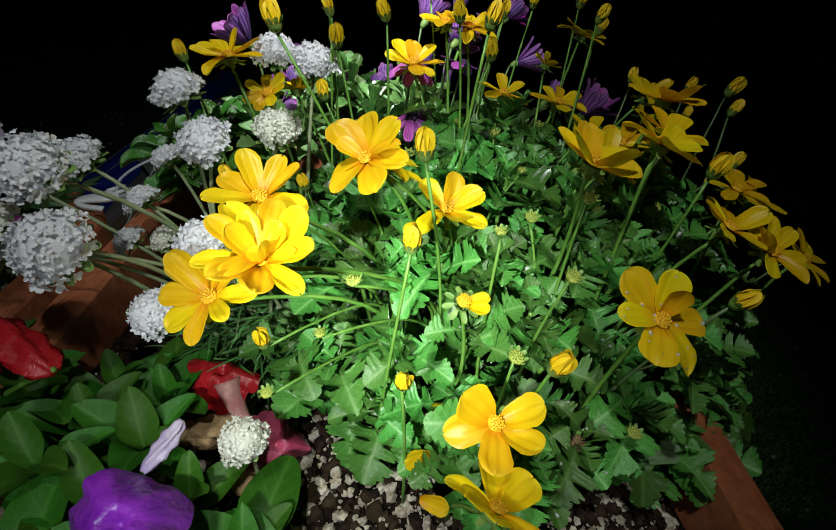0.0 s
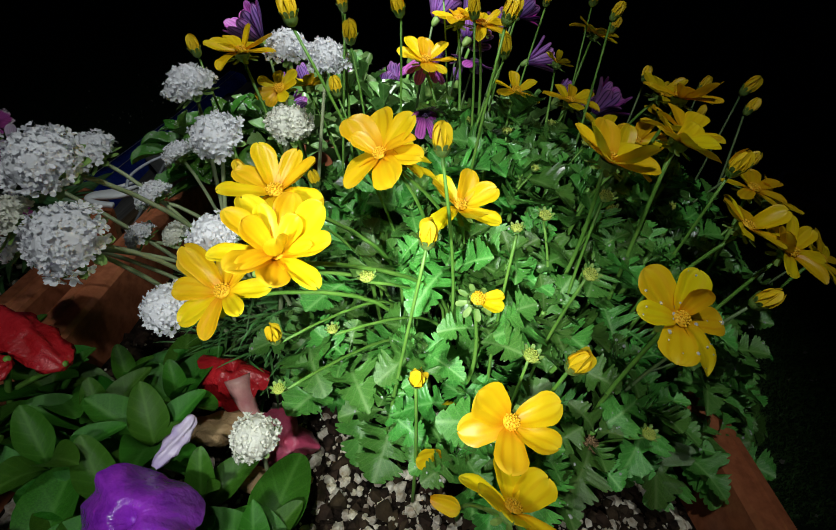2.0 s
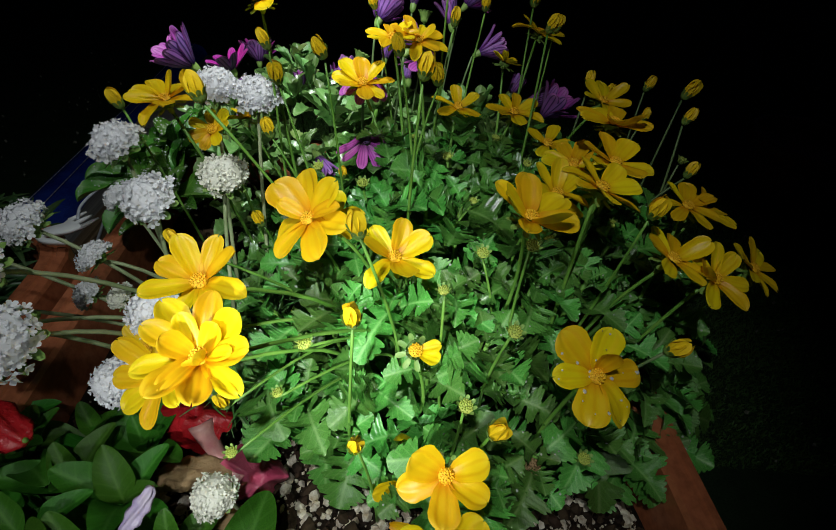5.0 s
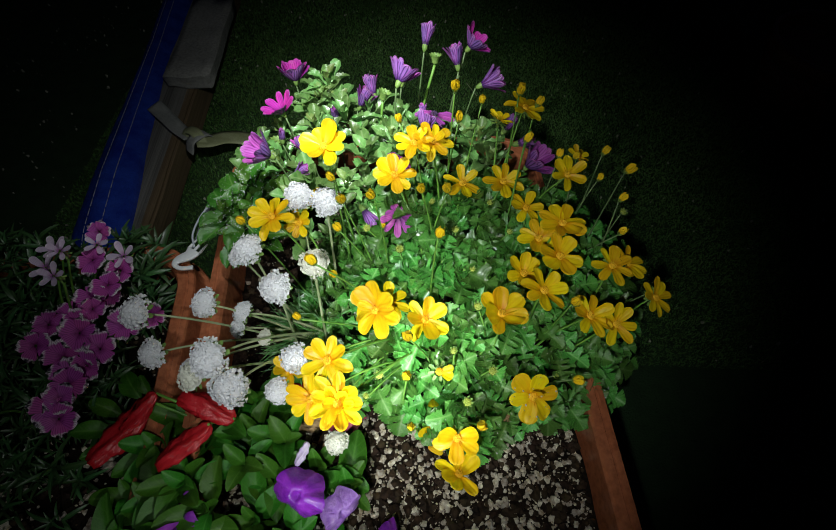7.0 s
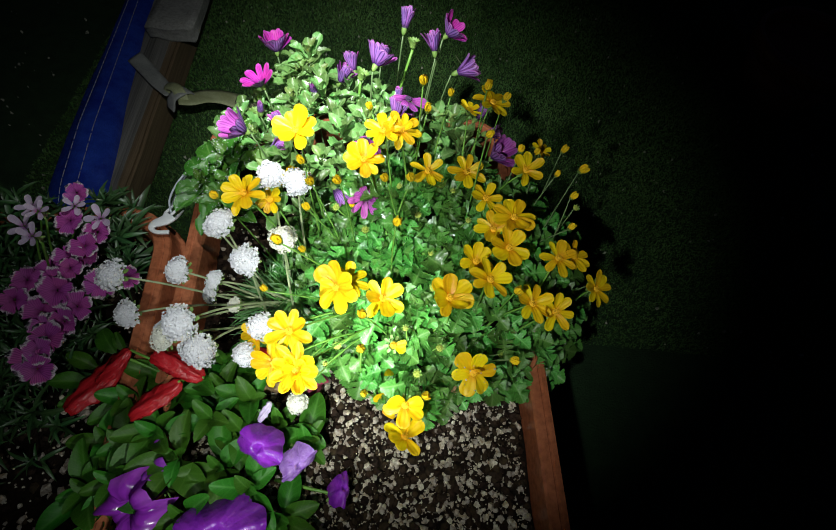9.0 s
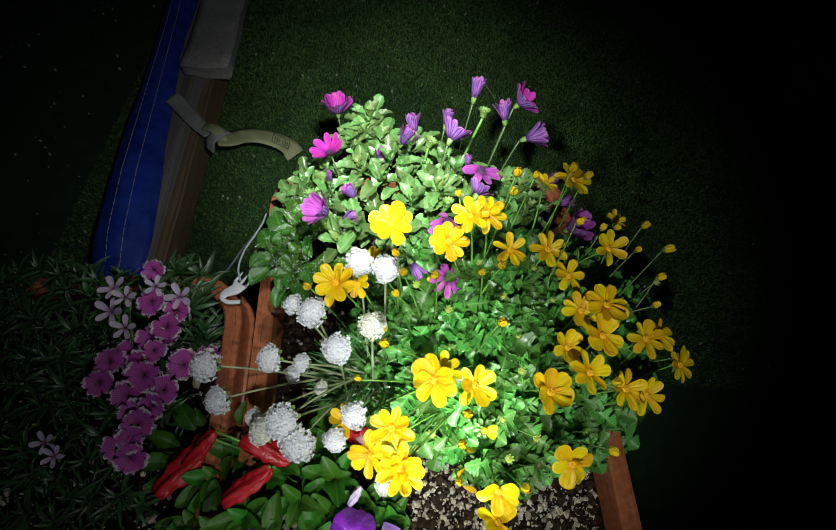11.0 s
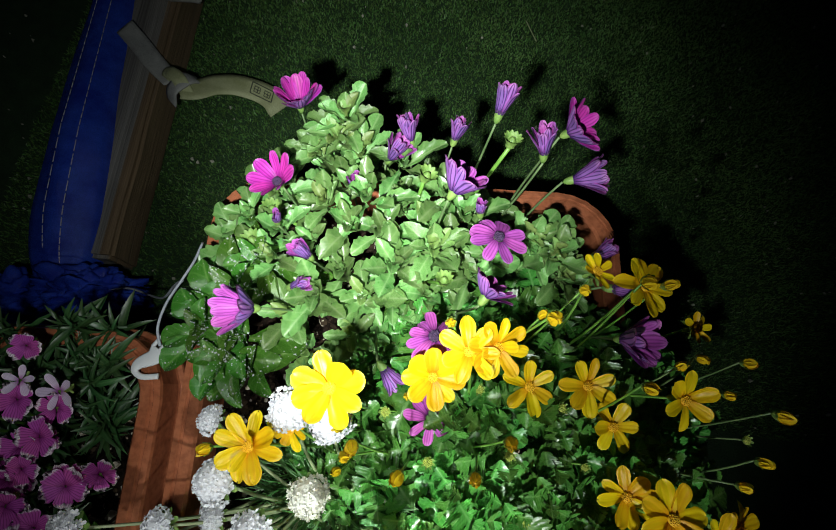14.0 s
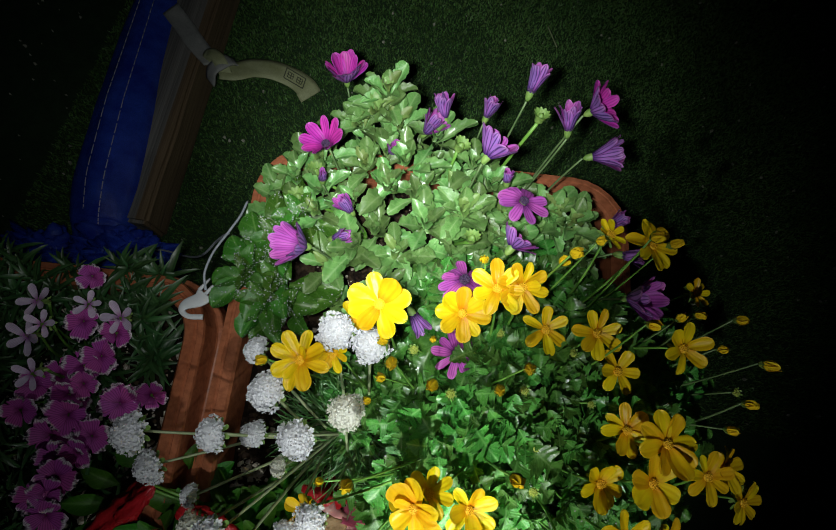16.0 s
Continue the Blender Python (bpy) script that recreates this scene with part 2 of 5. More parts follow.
def timber_mat():
    """Grey weathered wood: long grain, dark streaks and a browner strip along one edge."""
    m, nt, bsdf, out = nodes_of("weathered_timber")
    where = nt.nodes.new("ShaderNodeTexCoord")
    def grain(scale, detail):
        k = nt.nodes.new("ShaderNodeMapping")
        k.inputs["Scale"].default_value = scale
        nt.links.new(where.outputs["Object"], k.inputs["Vector"])
        n = nt.nodes.new("ShaderNodeTexNoise")
        n.inputs["Scale"].default_value, n.inputs["Detail"].default_value, n.inputs["Roughness"].default_value = 1.0, detail, 0.65
        nt.links.new(k.outputs["Vector"], n.inputs["Vector"])
        return n.outputs["Fac"]
    fine, streak, blotch = grain((330, 9, 330), 4), grain((52, 2.4, 52), 3), grain((14, 9, 14), 4)
    grey = ramp(nt, streak, [(0.30, (0.085, 0.082, 0.076)), (0.48, (0.255, 0.245, 0.225)), (0.70, (0.390, 0.375, 0.340))])
    apart = nt.nodes.new("ShaderNodeSeparateXYZ")
    nt.links.new(where.outputs["Object"], apart.inputs["Vector"])
    edge = ramp(nt, maths(nt, "ADD", maths(nt, "MULTIPLY", apart.outputs["X"], 14.0), streak), [(0.94, (0, 0, 0)), (1.08, (1, 1, 1))])
    col = mix(nt, "MIX", edge, grey, ramp(nt, blotch, [(0.3, (0.16, 0.105, 0.058)), (0.7, (0.350, 0.245, 0.140))]))
    col = mix(nt, "MULTIPLY", 0.7, col, ramp(nt, fine, [(0.32, (0.45, 0.45, 0.45)), (0.60, (1, 1, 1))]))
    nt.links.new(col, bsdf.inputs["Base Color"])
    bsdf.inputs["Roughness"].default_value = 0.78
    bumped(nt, bsdf, maths(nt, "ADD", fine, streak), 0.7, 0.002)
    return m


M_TIMBER = timber_mat()
M_TARP = plain_mat("blue_tarpaulin", (0.018, 0.045, 0.46), (0.04, 0.11, 0.72), 30, 0.12, 0.6, 0.002, False, 700)
M_THREAD = plain_mat("white_thread", (0.45, 0.5, 0.6), (0.75, 0.78, 0.85), 400, 0.7, 0.5)
M_STRAP = plain_mat("webbing_strap", (0.38, 0.41, 0.20), (0.56, 0.60, 0.34), 40, 0.55, 0.8, 0.001, False, 900)
M_STRAP_GREY = plain_mat("grey_webbing", (0.34, 0.35, 0.34), (0.52, 0.53, 0.50), 40, 0.7, 0.9, 0.001, False, 900)
M_INK = plain_mat("stamp_ink", (0.05, 0.06, 0.04), (0.10, 0.11, 0.07), 200, 0.8, 0.2)
M_SLAB = plain_mat("pale_slab", (0.34, 0.34, 0.32), (0.50, 0.49, 0.46), 20, 0.85, 0.7, 0.002, False, 200)
M_PLASTIC = plain_mat("white_plastic", (0.66, 0.68, 0.72), (0.78, 0.80, 0.82), 60, 0.32, 0.1)
M_CORD = plain_mat("pale_cord", (0.40, 0.44, 0.52), (0.62, 0.66, 0.72), 300, 0.5, 0.4)
# water whitened and half opaque, so the drops' torch glints are in the colour
M_WATER, _nt, _b, _o = nodes_of("water_drop")
_b.inputs["Transmission Weight"].default_value, _b.inputs["Roughness"].default_value, _b.inputs["IOR"].default_value = 0.55, 0.06, 1.33
_b.inputs["Base Color"].default_value = (0.92, 0.95, 0.95, 1)

# two plain wood-grain streaks for the beam: noise drawn out along its length
_nt = M_TIMBER.node_tree
for _n in [n for n in _nt.nodes if n.type == "TEX_NOISE"]:
    _mp = _nt.nodes.new("ShaderNodeMapping")
    _mp.inputs["Scale"].default_value = (1.6, 0.16, 1.6)
    _nt.links.new(_n.inputs["Vector"].links[0].from_socket, _mp.inputs["Vector"])
    _nt.links.new(_mp.outputs[0], _n.inputs["Vector"])

# ---- building helpers ----
WHERE = {}
WET = []
rng = random.Random(7)
X, Y, Z = Vector((1, 0, 0)), Vector((0, 1, 0)), Vector((0, 0, 1))


def mesh_of(name, verts, faces, uvs=None, mats=(), face_mats=None, smooth=True):
    me = bpy.data.meshes.new(name)
    me.from_pydata([tuple(v) for v in verts], [], faces)
    if uvs is not None:
        lay = me.uv_layers.new(name="UVMap")
        idx = np.empty(len(me.loops), dtype=np.int32)
        me.loops.foreach_get("vertex_index", idx)
        lay.data.foreach_set("uv", np.asarray(uvs, dtype=np.float32)[idx].ravel())
    for m in mats:
        me.materials.append(m)
    if face_mats is not None:
        me.polygons.foreach_set("material_index", np.asarray(face_mats, dtype=np.int32))
    if smooth:
        me.polygons.foreach_set("use_smooth", np.ones(len(me.polygons), dtype=bool))
    me.update()
    return me


def thing(name, at, label, category, group="", kind=""):
    ob = new(name)
    ob.empty_display_size = 0.02
    ob.matrix_basis = WHERE[ob] = Matrix.Translation(at)
    return tagged(ob, label, category, group, kind)


def part(name, me, parent, m=None, label="", kind=""):
    """Links a mesh as one object under a thing or a part, at the world pose m."""
    ob = new(name, me)
    m = m if m is not None else Matrix.Identity(4)
    ob.parent = parent
    ob.matrix_basis = WHERE[parent].inverted() @ m
    WHERE[ob] = m
    return tagged(ob, label, "", "", kind)


def single(name, me, label, category, m=None, group="", kind=""):
    ob = new(name, me)
    m = m if m is not None else Matrix.Identity(4)
    ob.matrix_basis = WHERE[ob] = m
    return tagged(ob, label, category, group, kind)


def axes(at, along, up, size=1.0, wide=None):
    """A pose whose Y runs along and whose Z leans towards up."""
    y = Vector(along).normalized()
    x = y.cross(Vector(up))
    if x.length < 1e-4:
        x = y.cross(Vector((0.3, 0.7, 0.2)))
    x.normalize()
    z = x.cross(y)
    w = size if wide is None else wide
    m = Matrix(((x.x, y.x, z.x), (x.y, y.y, z.y), (x.z, y.z, z.z))).to_4x4()
    m = Matrix.Translation(at) @ m @ Matrix.Diagonal((w, size, size, 1))
    return m


def facing(at, normal, spin=0.0, size=1.0):
    q = Vector(normal).to_track_quat("Z", "Y").to_matrix().to_4x4()
    return Matrix.Translation(at) @ q @ Matrix.Rotation(spin, 4, "Z") @ Matrix.Diagonal((size, size, size, 1))


def tube_data(points, radii, n=6, closed=False):
    pts = [Vector(p) for p in points]
    verts, faces = [], []
    ref = Vector((0.31, 0.12, 0.94))
    for i, p in enumerate(pts):
        t = (pts[min(i + 1, len(pts) - 1)] - pts[max(i - 1, 0)]).normalized()
        u = t.cross(ref)
        if u.length < 1e-3:
            u = t.cross(X)
        u.normalize()
        v = t.cross(u)
        r = radii[i] if isinstance(radii, (list, tuple)) else radii
        for k in range(n):
            a = 2 * math.pi * k / n
            verts.append(p + (u * math.cos(a) + v * math.sin(a)) * r)
    for i in range(len(pts) - 1):
        for k in range(n):
            a, b = i * n + k, i * n + (k + 1) % n
            faces.append((a, b, b + n, a + n))
    faces.append(tuple(range(n - 1, -1, -1)))
    faces.append(tuple(range((len(pts) - 1) * n, len(pts) * n)))
    return verts, faces


def bend(a, b, out, steps=8, droop=0.0):
    """Points of a stem that leaves a along out and ends at b."""
    a, b, out = Vector(a), Vector(b), Vector(out)
    c = a + out
    pts = []
    for i in range(steps + 1):
        t = i / steps
        p = a * (1 - t) ** 2 + c * 2 * t * (1 - t) + b * t * t
        p.z -= droop * math.sin(math.pi * t)
        pts.append(p)
    return pts


def spline(points, steps=6):
    p = [Vector(q) for q in points]
    p = [2 * p[0] - p[1]] + p + [2 * p[-1] - p[-2]]
    out = []
    for i in range(1, len(p) - 2):
        for k in range(steps):
            t = k / steps
            out.append(0.5 * (2 * p[i] + (p[i + 1] - p[i - 1]) * t + (2 * p[i - 1] - 5 * p[i] + 4 * p[i + 1] - p[i + 2]) * t * t
                              + (3 * p[i] - p[i - 1] - 3 * p[i + 1] + p[i + 2]) * t ** 3))
    return out + [p[-2]]


# ---- leaf and petal shapes: unit length along Y ----


def leaf_shape(rows, fold=0.12, droop=0.25, cup=0.0, wave=0.0, seed=1, cols=2):
    """rows: (t, half width, forward shift of the edge). cols faces on each row."""
    r = random.Random(seed)
    V, F, UV = [], [], []
    ph, twist = r.uniform(0, 6), r.uniform(-0.25, 0.25)
    for t, w, fwd in rows:
        z = -droop * t * t + 0.10 * math.sin(2.6 * t)
        for j in range(cols + 1):
            u = 2 * j / cols - 1
            lift = fold * 2 * w * abs(u) ** 1.4 + cup * w * u * u
            V.append((w * u, t + fwd * abs(u) ** 1.5, z + lift + wave * math.sin(9 * t + ph + 2.4 * u) * abs(u) + twist * w * u * t))
            UV.append((0.5 + u * min(0.5, w * 1.6), t))
    for i in range(len(rows) - 1):
        for j in range(cols):
            a = i * (cols + 1) + j
            F.append((a, a + 1, a + cols + 2, a + cols + 1))
    return V, F, UV


def lobed_leaf(seed, pairs=2, droop=0.3):
    """A broad cut leaf on a short stalk: side lobes swept forward, each with two or three blunt teeth, and a toothed end lobe."""
    r = random.Random(seed)
    rows = [(0.0, 0.018, 0.0), (0.12, 0.020, 0.0), (0.19, 0.040, 0.0)]
    span = 0.48 / pairs
    tooth = ((0.03, 0.28), (0.12, 0.74), (0.22, 0.90), (0.30, 0.74), (0.37, 0.96), (0.50, 1.02), (0.57, 0.82), (0.64, 0.96), (0.76, 0.84), (0.82, 0.30), (0.94, 0.22))
    for k in range(pairs):
        reach = (0.25 if k == 0 and pairs > 1 else 0.34) * r.uniform(0.88, 1.12)
        for q, w in tooth:
            rows.append((0.20 + span * (k + q), reach * w * r.uniform(0.95, 1.05), 0.30 * reach * (0.4 + 0.6 * w)))
    reach = 0.27 * r.uniform(0.9, 1.1)
    for q, w in ((0.03, 0.62), (0.12, 0.98), (0.22, 1.05), (0.29, 0.80), (0.37, 0.98), (0.48, 0.94), (0.54, 0.62), (0.62, 0.76), (0.74, 0.68), (0.79, 0.42), (0.86, 0.50), (0.95, 0.42), (1.0, 0.16)):
        rows.append((0.69 + 0.31 * q, reach * w, 0.34 * reach * w * (1 - q)))
    return leaf_shape(rows, 0.14, droop, 0.25, 0.030, seed, 4)


def toothed_leaf(seed, wide=0.17, droop=0.2, teeth=0.14):
    """Fleshy spoon shape, narrow towards the stalk, with a few blunt teeth and a wavy edge."""
    r = random.Random(seed)
    rows = []
    for i in range(23):
        t = 1 - (1 - i / 22) ** 1.25
        w = 0.24 + 0.76 * (0.5 - 0.5 * math.cos(math.pi * min(1, max(0, (t - 0.05) / 0.62))))
        if t > 0.66:
            w *= math.sqrt(max(0.0, 1 - ((t - 0.66) / 0.345) ** 2.6))
        tooth = teeth * (1 if i in (8, 12, 16) else 0.4 if i in (9, 13) else -0.7 if i in (10, 14) else 0) * r.uniform(0.5, 1.3)
        rows.append((t, max(0.006, wide * (w + tooth)), 0.012 if tooth > 0 else 0.0))
    return leaf_shape(rows, 0.16, droop, 0.42, 0.055, seed, 6)


def oval_leaf(seed, wide=0.27, droop=0.25):
    """Smooth, blunt oval blade on a short stalk."""
    rows = []
    for i in range(17):
        t = 1 - (1 - i / 16) ** 1.5
        if t < 0.55:
            w = 0.07 + 0.93 * math.sin(1.5708 * max(0.0, t - 0.06) / 0.49) ** 1.15
        else:
            w = math.sqrt(max(0.0, 1 - ((t - 0.55) / 0.452) ** 1.6))
        rows.append((t, max(wide * w, 0.006), 0.0))
    return leaf_shape(rows, 0.14, droop, 0.26, 0.020, seed, 6)


def strap_leaf(seed, wide=0.07, droop=0.2):
    return leaf_shape([(0, wide * 0.6, 0), (0.3, wide, 0), (0.6, wide * 0.85, 0), (0.85, wide * 0.45, 0), (1.0, 0.004, 0)], 0.2, droop, 0, 0.0, seed)


def petal_shape(wide, curl=0.12, tip=0.0, cup=0.2, rows=8, cols=4, seed=0, sharp=0.62, base=0.22, two=0.0, ripple=0.0, pleat=0.0):
    """A petal of unit length; two > 0 gives it a back of its own and that thickness."""
    r = random.Random(seed)
    ph = r.uniform(0, 6)
    V, F, UV, FM = [], [], [], []
    layers = 2 if two else 1
    for s in range(layers):
        for i in range(rows + 1):
            t = 1 - (1 - i / rows) ** 1.7
            w = wide * max(0.02, (base + (1 - base) * math.sin(math.pi * min(1, t * 0.98) ** sharp * 0.5) ) if t < 0.62 else 1.0)
            if t >= 0.62:
                q = (t - 0.62) / 0.38
                w = wide * math.sqrt(max(0.0, 1 - q ** 2.4)) * (1.0)
            w = max(w, wide * 0.06)
            for j in range(cols + 1):
                u = 2 * j / cols - 1
                z = curl * t * t + cup * w * u * u + ripple * math.sin(9 * t + ph + 3 * u) * t + pleat * w * math.cos(3 * math.pi * u) * min(1, 2 * t)
                notch = -tip * (1 - abs(u)) * (t ** 6)
                V.append((u * w, t + notch, z - s * two))
                UV.append((0.5 + u * 0.5, t))
        o = s * (rows + 1) * (cols + 1)
        for i in range(rows):
            for j in range(cols):
                a = o + i * (cols + 1) + j
                f = (a, a + 1, a + cols + 2, a + cols + 1)
                F.append(f if s == 0 else f[::-1])
                FM.append(s)
    return V, F, UV, FM


def joined(name, shape, poses, mat):
    """Many alike small leaves as one mesh."""
    V = np.array(shape[0], dtype=np.float64)
    n = len(V)
    P = np.array([[list(row) for row in m] for m in poses])
    W = (np.einsum("kij,vj->kvi", P[:, :3, :3], V) + P[:, None, :3, 3]).reshape(-1, 3)
    F = [tuple(i + k * n for i in f) for k in range(len(poses)) for f in shape[1]]
    return mesh_of(name, W.tolist(), F, np.tile(np.array(shape[2]), (len(poses), 1)), (mat,))


def merge(shapes):
    V, F = [], []
    for v, f in shapes:
        o = len(V)
        V += [tuple(p) for p in v]
        F += [tuple(i + o for i in q) for q in f]
    return V, F


def dome(radius, height, rings=5, n=12, rough=0.0, seed=0, below=0.0):
    r = random.Random(seed)
    V, F = [], []
    for i in range(rings):
        a = math.pi / 2 * i / rings
        for k in range(n):
            q = 1 + rough * r.uniform(-1, 1)
            V.append((radius * math.cos(a) * q * math.cos(6.2832 * k / n), radius * math.cos(a) * q * math.sin(6.2832 * k / n), height * math.sin(a) * q))
    V.append((0, 0, height))
    if below:
        V.append((0, 0, -below))
    for i in range(rings - 1):
        for k in range(n):
            a, b = i * n + k, i * n + (k + 1) % n
            F.append((a, b, b + n, a + n))
    for k in range(n):
        F.append(((rings - 1) * n + k, (rings - 1) * n + (k + 1) % n, rings * n))
        if below:
            F.append(((k + 1) % n, k, rings * n + 1))
    return V, F


def stone(r, size):
    """A small jagged grain."""
    V = []
    for a in ((0, 0, 1), (0.9, 0, 0.3), (0.2, 0.9, 0.3), (-0.8, 0.5, 0.3), (-0.7, -0.6, 0.3), (0.3, -0.9, 0.3), (0.6, 0.5, -0.5), (-0.3, 0.7, -0.5), (-0.8, -0.1, -0.5), (-0.1, -0.8, -0.5), (0.7, -0.3, -0.5)):
        V.append(Vector(a) * size * r.uniform(0.65, 1.2))
    F = [(0, 1, 2), (0, 2, 3), (0, 3, 4), (0, 4, 5), (0, 5, 1), (1, 6, 2), (2, 6, 7), (2, 7, 3), (3, 7, 8), (3, 8, 4), (4, 8, 9), (4, 9, 5), (5, 9, 10), (5, 10, 1), (1, 10, 6), (10, 9, 8, 7, 6)]
    return V, F


# ---- ground ----
def ground_sheet():
    V, F = [], []
    ring = (0.0, 0.8, 1.6, 3, 8, 40, 400)
    n = 32
    for r in ring[1:]:
        for k in range(n):
            V.append((r * math.cos(6.2832 * k / n), 0.5 + r * math.sin(6.2832 * k / n), 0.0))
    V.append((0, 0.5, 0))
    c = len(V) - 1
    for k in range(n):
        F.append((c, k, (k + 1) % n))
    for i in range(len(ring) - 2):
        for k in range(n):
            a, b = i * n + k, i * n + (k + 1) % n
            F.append((a, a + n, b + n, b))
    return mesh_of("ground", V, F, None, (M_TURF,), None, False)


single("ground", ground_sheet(), "dark green artificial turf backing, damp, at night", "ground", None, "", "structure")


def turf():
    g = np.random.default_rng(3)
    n = 290000
    x, y = g.uniform(-0.62, 0.92, n), g.uniform(0.34, 1.42, n)
    far = np.hypot(x - 0.1, y - 0.7)
    keep = g.uniform(0, 1, n) < np.clip(1.5 - far, 0.25, 1)
    x, y = x[keep], y[keep]
    n = len(x)
    a, h = g.uniform(0, 6.2832, n), g.uniform(0.0028, 0.0062, n)
    w = g.uniform(0.0006, 0.0011, n)
    lean = g.uniform(0.2, 1.1, n) * h
    b = g.uniform(0, 6.2832, n)
    V = np.empty((n, 5, 3))
    for k, (s, f, up) in enumerate(((-1, 0, 0), (1, 0, 0), (-0.8, 0.4, 0.6), (0.8, 0.4, 0.6), (0, 1, 1))):
        V[:, k, 0] = x + s * w * np.cos(a) + f * lean * np.cos(b)
        V[:, k, 1] = y + s * w * np.sin(a) + f * lean * np.sin(b)
        V[:, k, 2] = up * h + 0.0005
    i = np.arange(n) * 5
    quads = np.stack([i, i + 1, i + 3, i + 2], 1).tolist()
    tris = np.stack([i + 2, i + 3, i + 4], 1).tolist()
    return mesh_of("turf", V.reshape(-1, 3).tolist(), quads + tris, None, (M_BLADE,), None, False)


single("turf", turf(), "short green artificial turf pile, damp", "turf", None, "", "stuff")


def specks():
    r = random.Random(5)
    out = []
    for _ in range(900):
        x, y = r.uniform(-1.0, 1.1), r.uniform(0.35, 1.7)
        v, f = stone(r, r.choice((0.0008, 0.0010, 0.0012, 0.0016, 0.003)))
        out.append(([p + Vector((x, y, r.uniform(0.004, 0.009))) for p in v], f))
    return mesh_of("debris", *merge(out), None, (M_SPECK,), None, False)


single("debris", specks(), "pale grit and crumbs strewn over the turf", "debris", None, "", "stuff")

# ---- planters ----
TURN_POT = 6.0
POT_W, POT_L = 0.375, 0.64


def loop_points(w, l, r, n=7):
    """A rounded rectangle, anticlockwise, its far edge at y = 0."""
    out = []
    for cx, cy, a0 in ((w / 2 - r, -r, 0), (-w / 2 + r, -r, 90), (-w / 2 + r, -l + r, 180), (w / 2 - r, -l + r, 270)):
        for k in range(n):
            a = radians(a0 + 90 * k / (n - 1))
            out.append((cx + r * math.cos(a), cy + r * math.sin(a)))
    return out


def pot_skin(profile):
    V, F = [], []
    for inset, z in profile:
        V += [(x, y - inset, z) for x, y in loop_points(POT_W - 2 * inset, POT_L - 2 * inset, max(0.060 - inset, 0.02))]
    n = len(V) // len(profile)
    for i in range(len(profile) - 1):
        for k in range(n):
            a, b = i * n + k, i * n + (k + 1) % n
            F.append((a, b, b + n, a + n))
    return V, F, n


def planter(at, label):
    t = thing("planter", at, label, "planter", "terracotta planters")
    t.matrix_basis = WHERE[t] = Matrix.Translation(at) @ Matrix.Rotation(radians(TURN_POT), 4, "Z")
    V, F, n = pot_skin([(0.045, 0.002), (0.018, 0.232), (0.016, 0.245)])
    F.append(tuple(range(n - 1, -1, -1)))
    part("body", mesh_of("body", V, F, None, (M_POT,)), t, WHERE[t])
    V, F, n = pot_skin([(0.0165, 0.244), (0.002, 0.245), (0.0, 0.247), (0.0, 0.266), (0.0008, 0.268), (0.0045, 0.269), (0.0055, 0.271), (0.0055, 0.297), (0.0065, 0.2995),
                        (0.0110, 0.3), (0.0118, 0.2988), (0.0135, 0.2988), (0.0143, 0.3), (0.0215, 0.2995), (0.0235, 0.297), (0.0245, 0.27), (0.027, 0.236)])
    me = mesh_of("rim", V, F, None, (M_POT,))
    me.polygons.foreach_set("use_smooth", np.zeros(len(me.polygons), dtype=bool))
    part("rim", me, t, WHERE[t], "stepped ribbed rim of the planter")
    return t


def soil(at, seed, count, label, coarse=1.0):
    m = Matrix.Translation(at) @ Matrix.Rotation(radians(TURN_POT), 4, "Z")
    r = random.Random(seed)
    w, l = POT_W - 0.052, POT_L - 0.052
    nx, ny = 34, 56
    V, F = [], []
    for j in range(ny + 1):
        for i in range(nx + 1):
            x, y = (i / nx - 0.5) * w, -0.026 - j / ny * l
            V.append((x, y, 0.262 + 0.006 * noise.noise(Vector((x * 14, y * 14, seed))) + 0.003 * noise.noise(Vector((x * 60, y * 60, seed)))))
    for j in range(ny):
        for i in range(nx):
            a = j * (nx + 1) + i
            F.append((a, a + nx + 1, a + nx + 2, a + 1))
    bed = single("potting_soil", mesh_of("soil", V, F, None, (M_SOIL,)), label, "soil", m, "", "stuff")
    for name, mat, share, low, high in (("perlite_grit", M_GRIT, 0.62, 0.0008 * coarse, 0.0027 * coarse), ("soil_crumb", M_CRUMB, 0.45, 0.001, 0.0036)):
        out = []
        for _ in range(int(count * share)):
            x, y = r.uniform(-0.49, 0.49) * w, -0.030 - r.random() * (l - 0.01)
            # pale grit thinned under the plants, so the gaps look shaded
            if seed == 2 and mat is M_GRIT and y > -0.30 and r.random() < 0.85:
                continue
            s = low + (high - low) * (r.random() ** 4.0) * 1.8
            v, f = stone(r, s)
            z = 0.262 + 0.006 * noise.noise(Vector((x * 14, y * 14, seed))) + 0.003 * noise.noise(Vector((x * 60, y * 60, seed)))
            e = Euler((r.uniform(0, 6), r.uniform(0, 6), r.uniform(0, 6))).to_matrix()
            out.append(([e @ p + Vector((x, y, z + s * 0.35)) for p in v], f))
        part(name, mesh_of(name, *merge(out), None, (mat,), None, False), bed, m, "pale perlite grit" if mat is M_GRIT else "dark bark crumbs", "stuff")
    return bed


POT_1 = (0.018, 0.517, 0.0)
POT_2 = (-0.342, 0.335, 0.0)
planter(POT_1, "terracotta-coloured plastic planter crowded with flowering plants on turf")
planter(POT_2, "terracotta-coloured plastic planter with pink flowers beside the other planter")
SOIL_1 = soil(POT_1, 2, 36000, "dark damp potting soil with pale perlite in the planter")
soil(POT_2, 9, 4200, "dark damp potting soil with pale grit in the planter", 1.5)

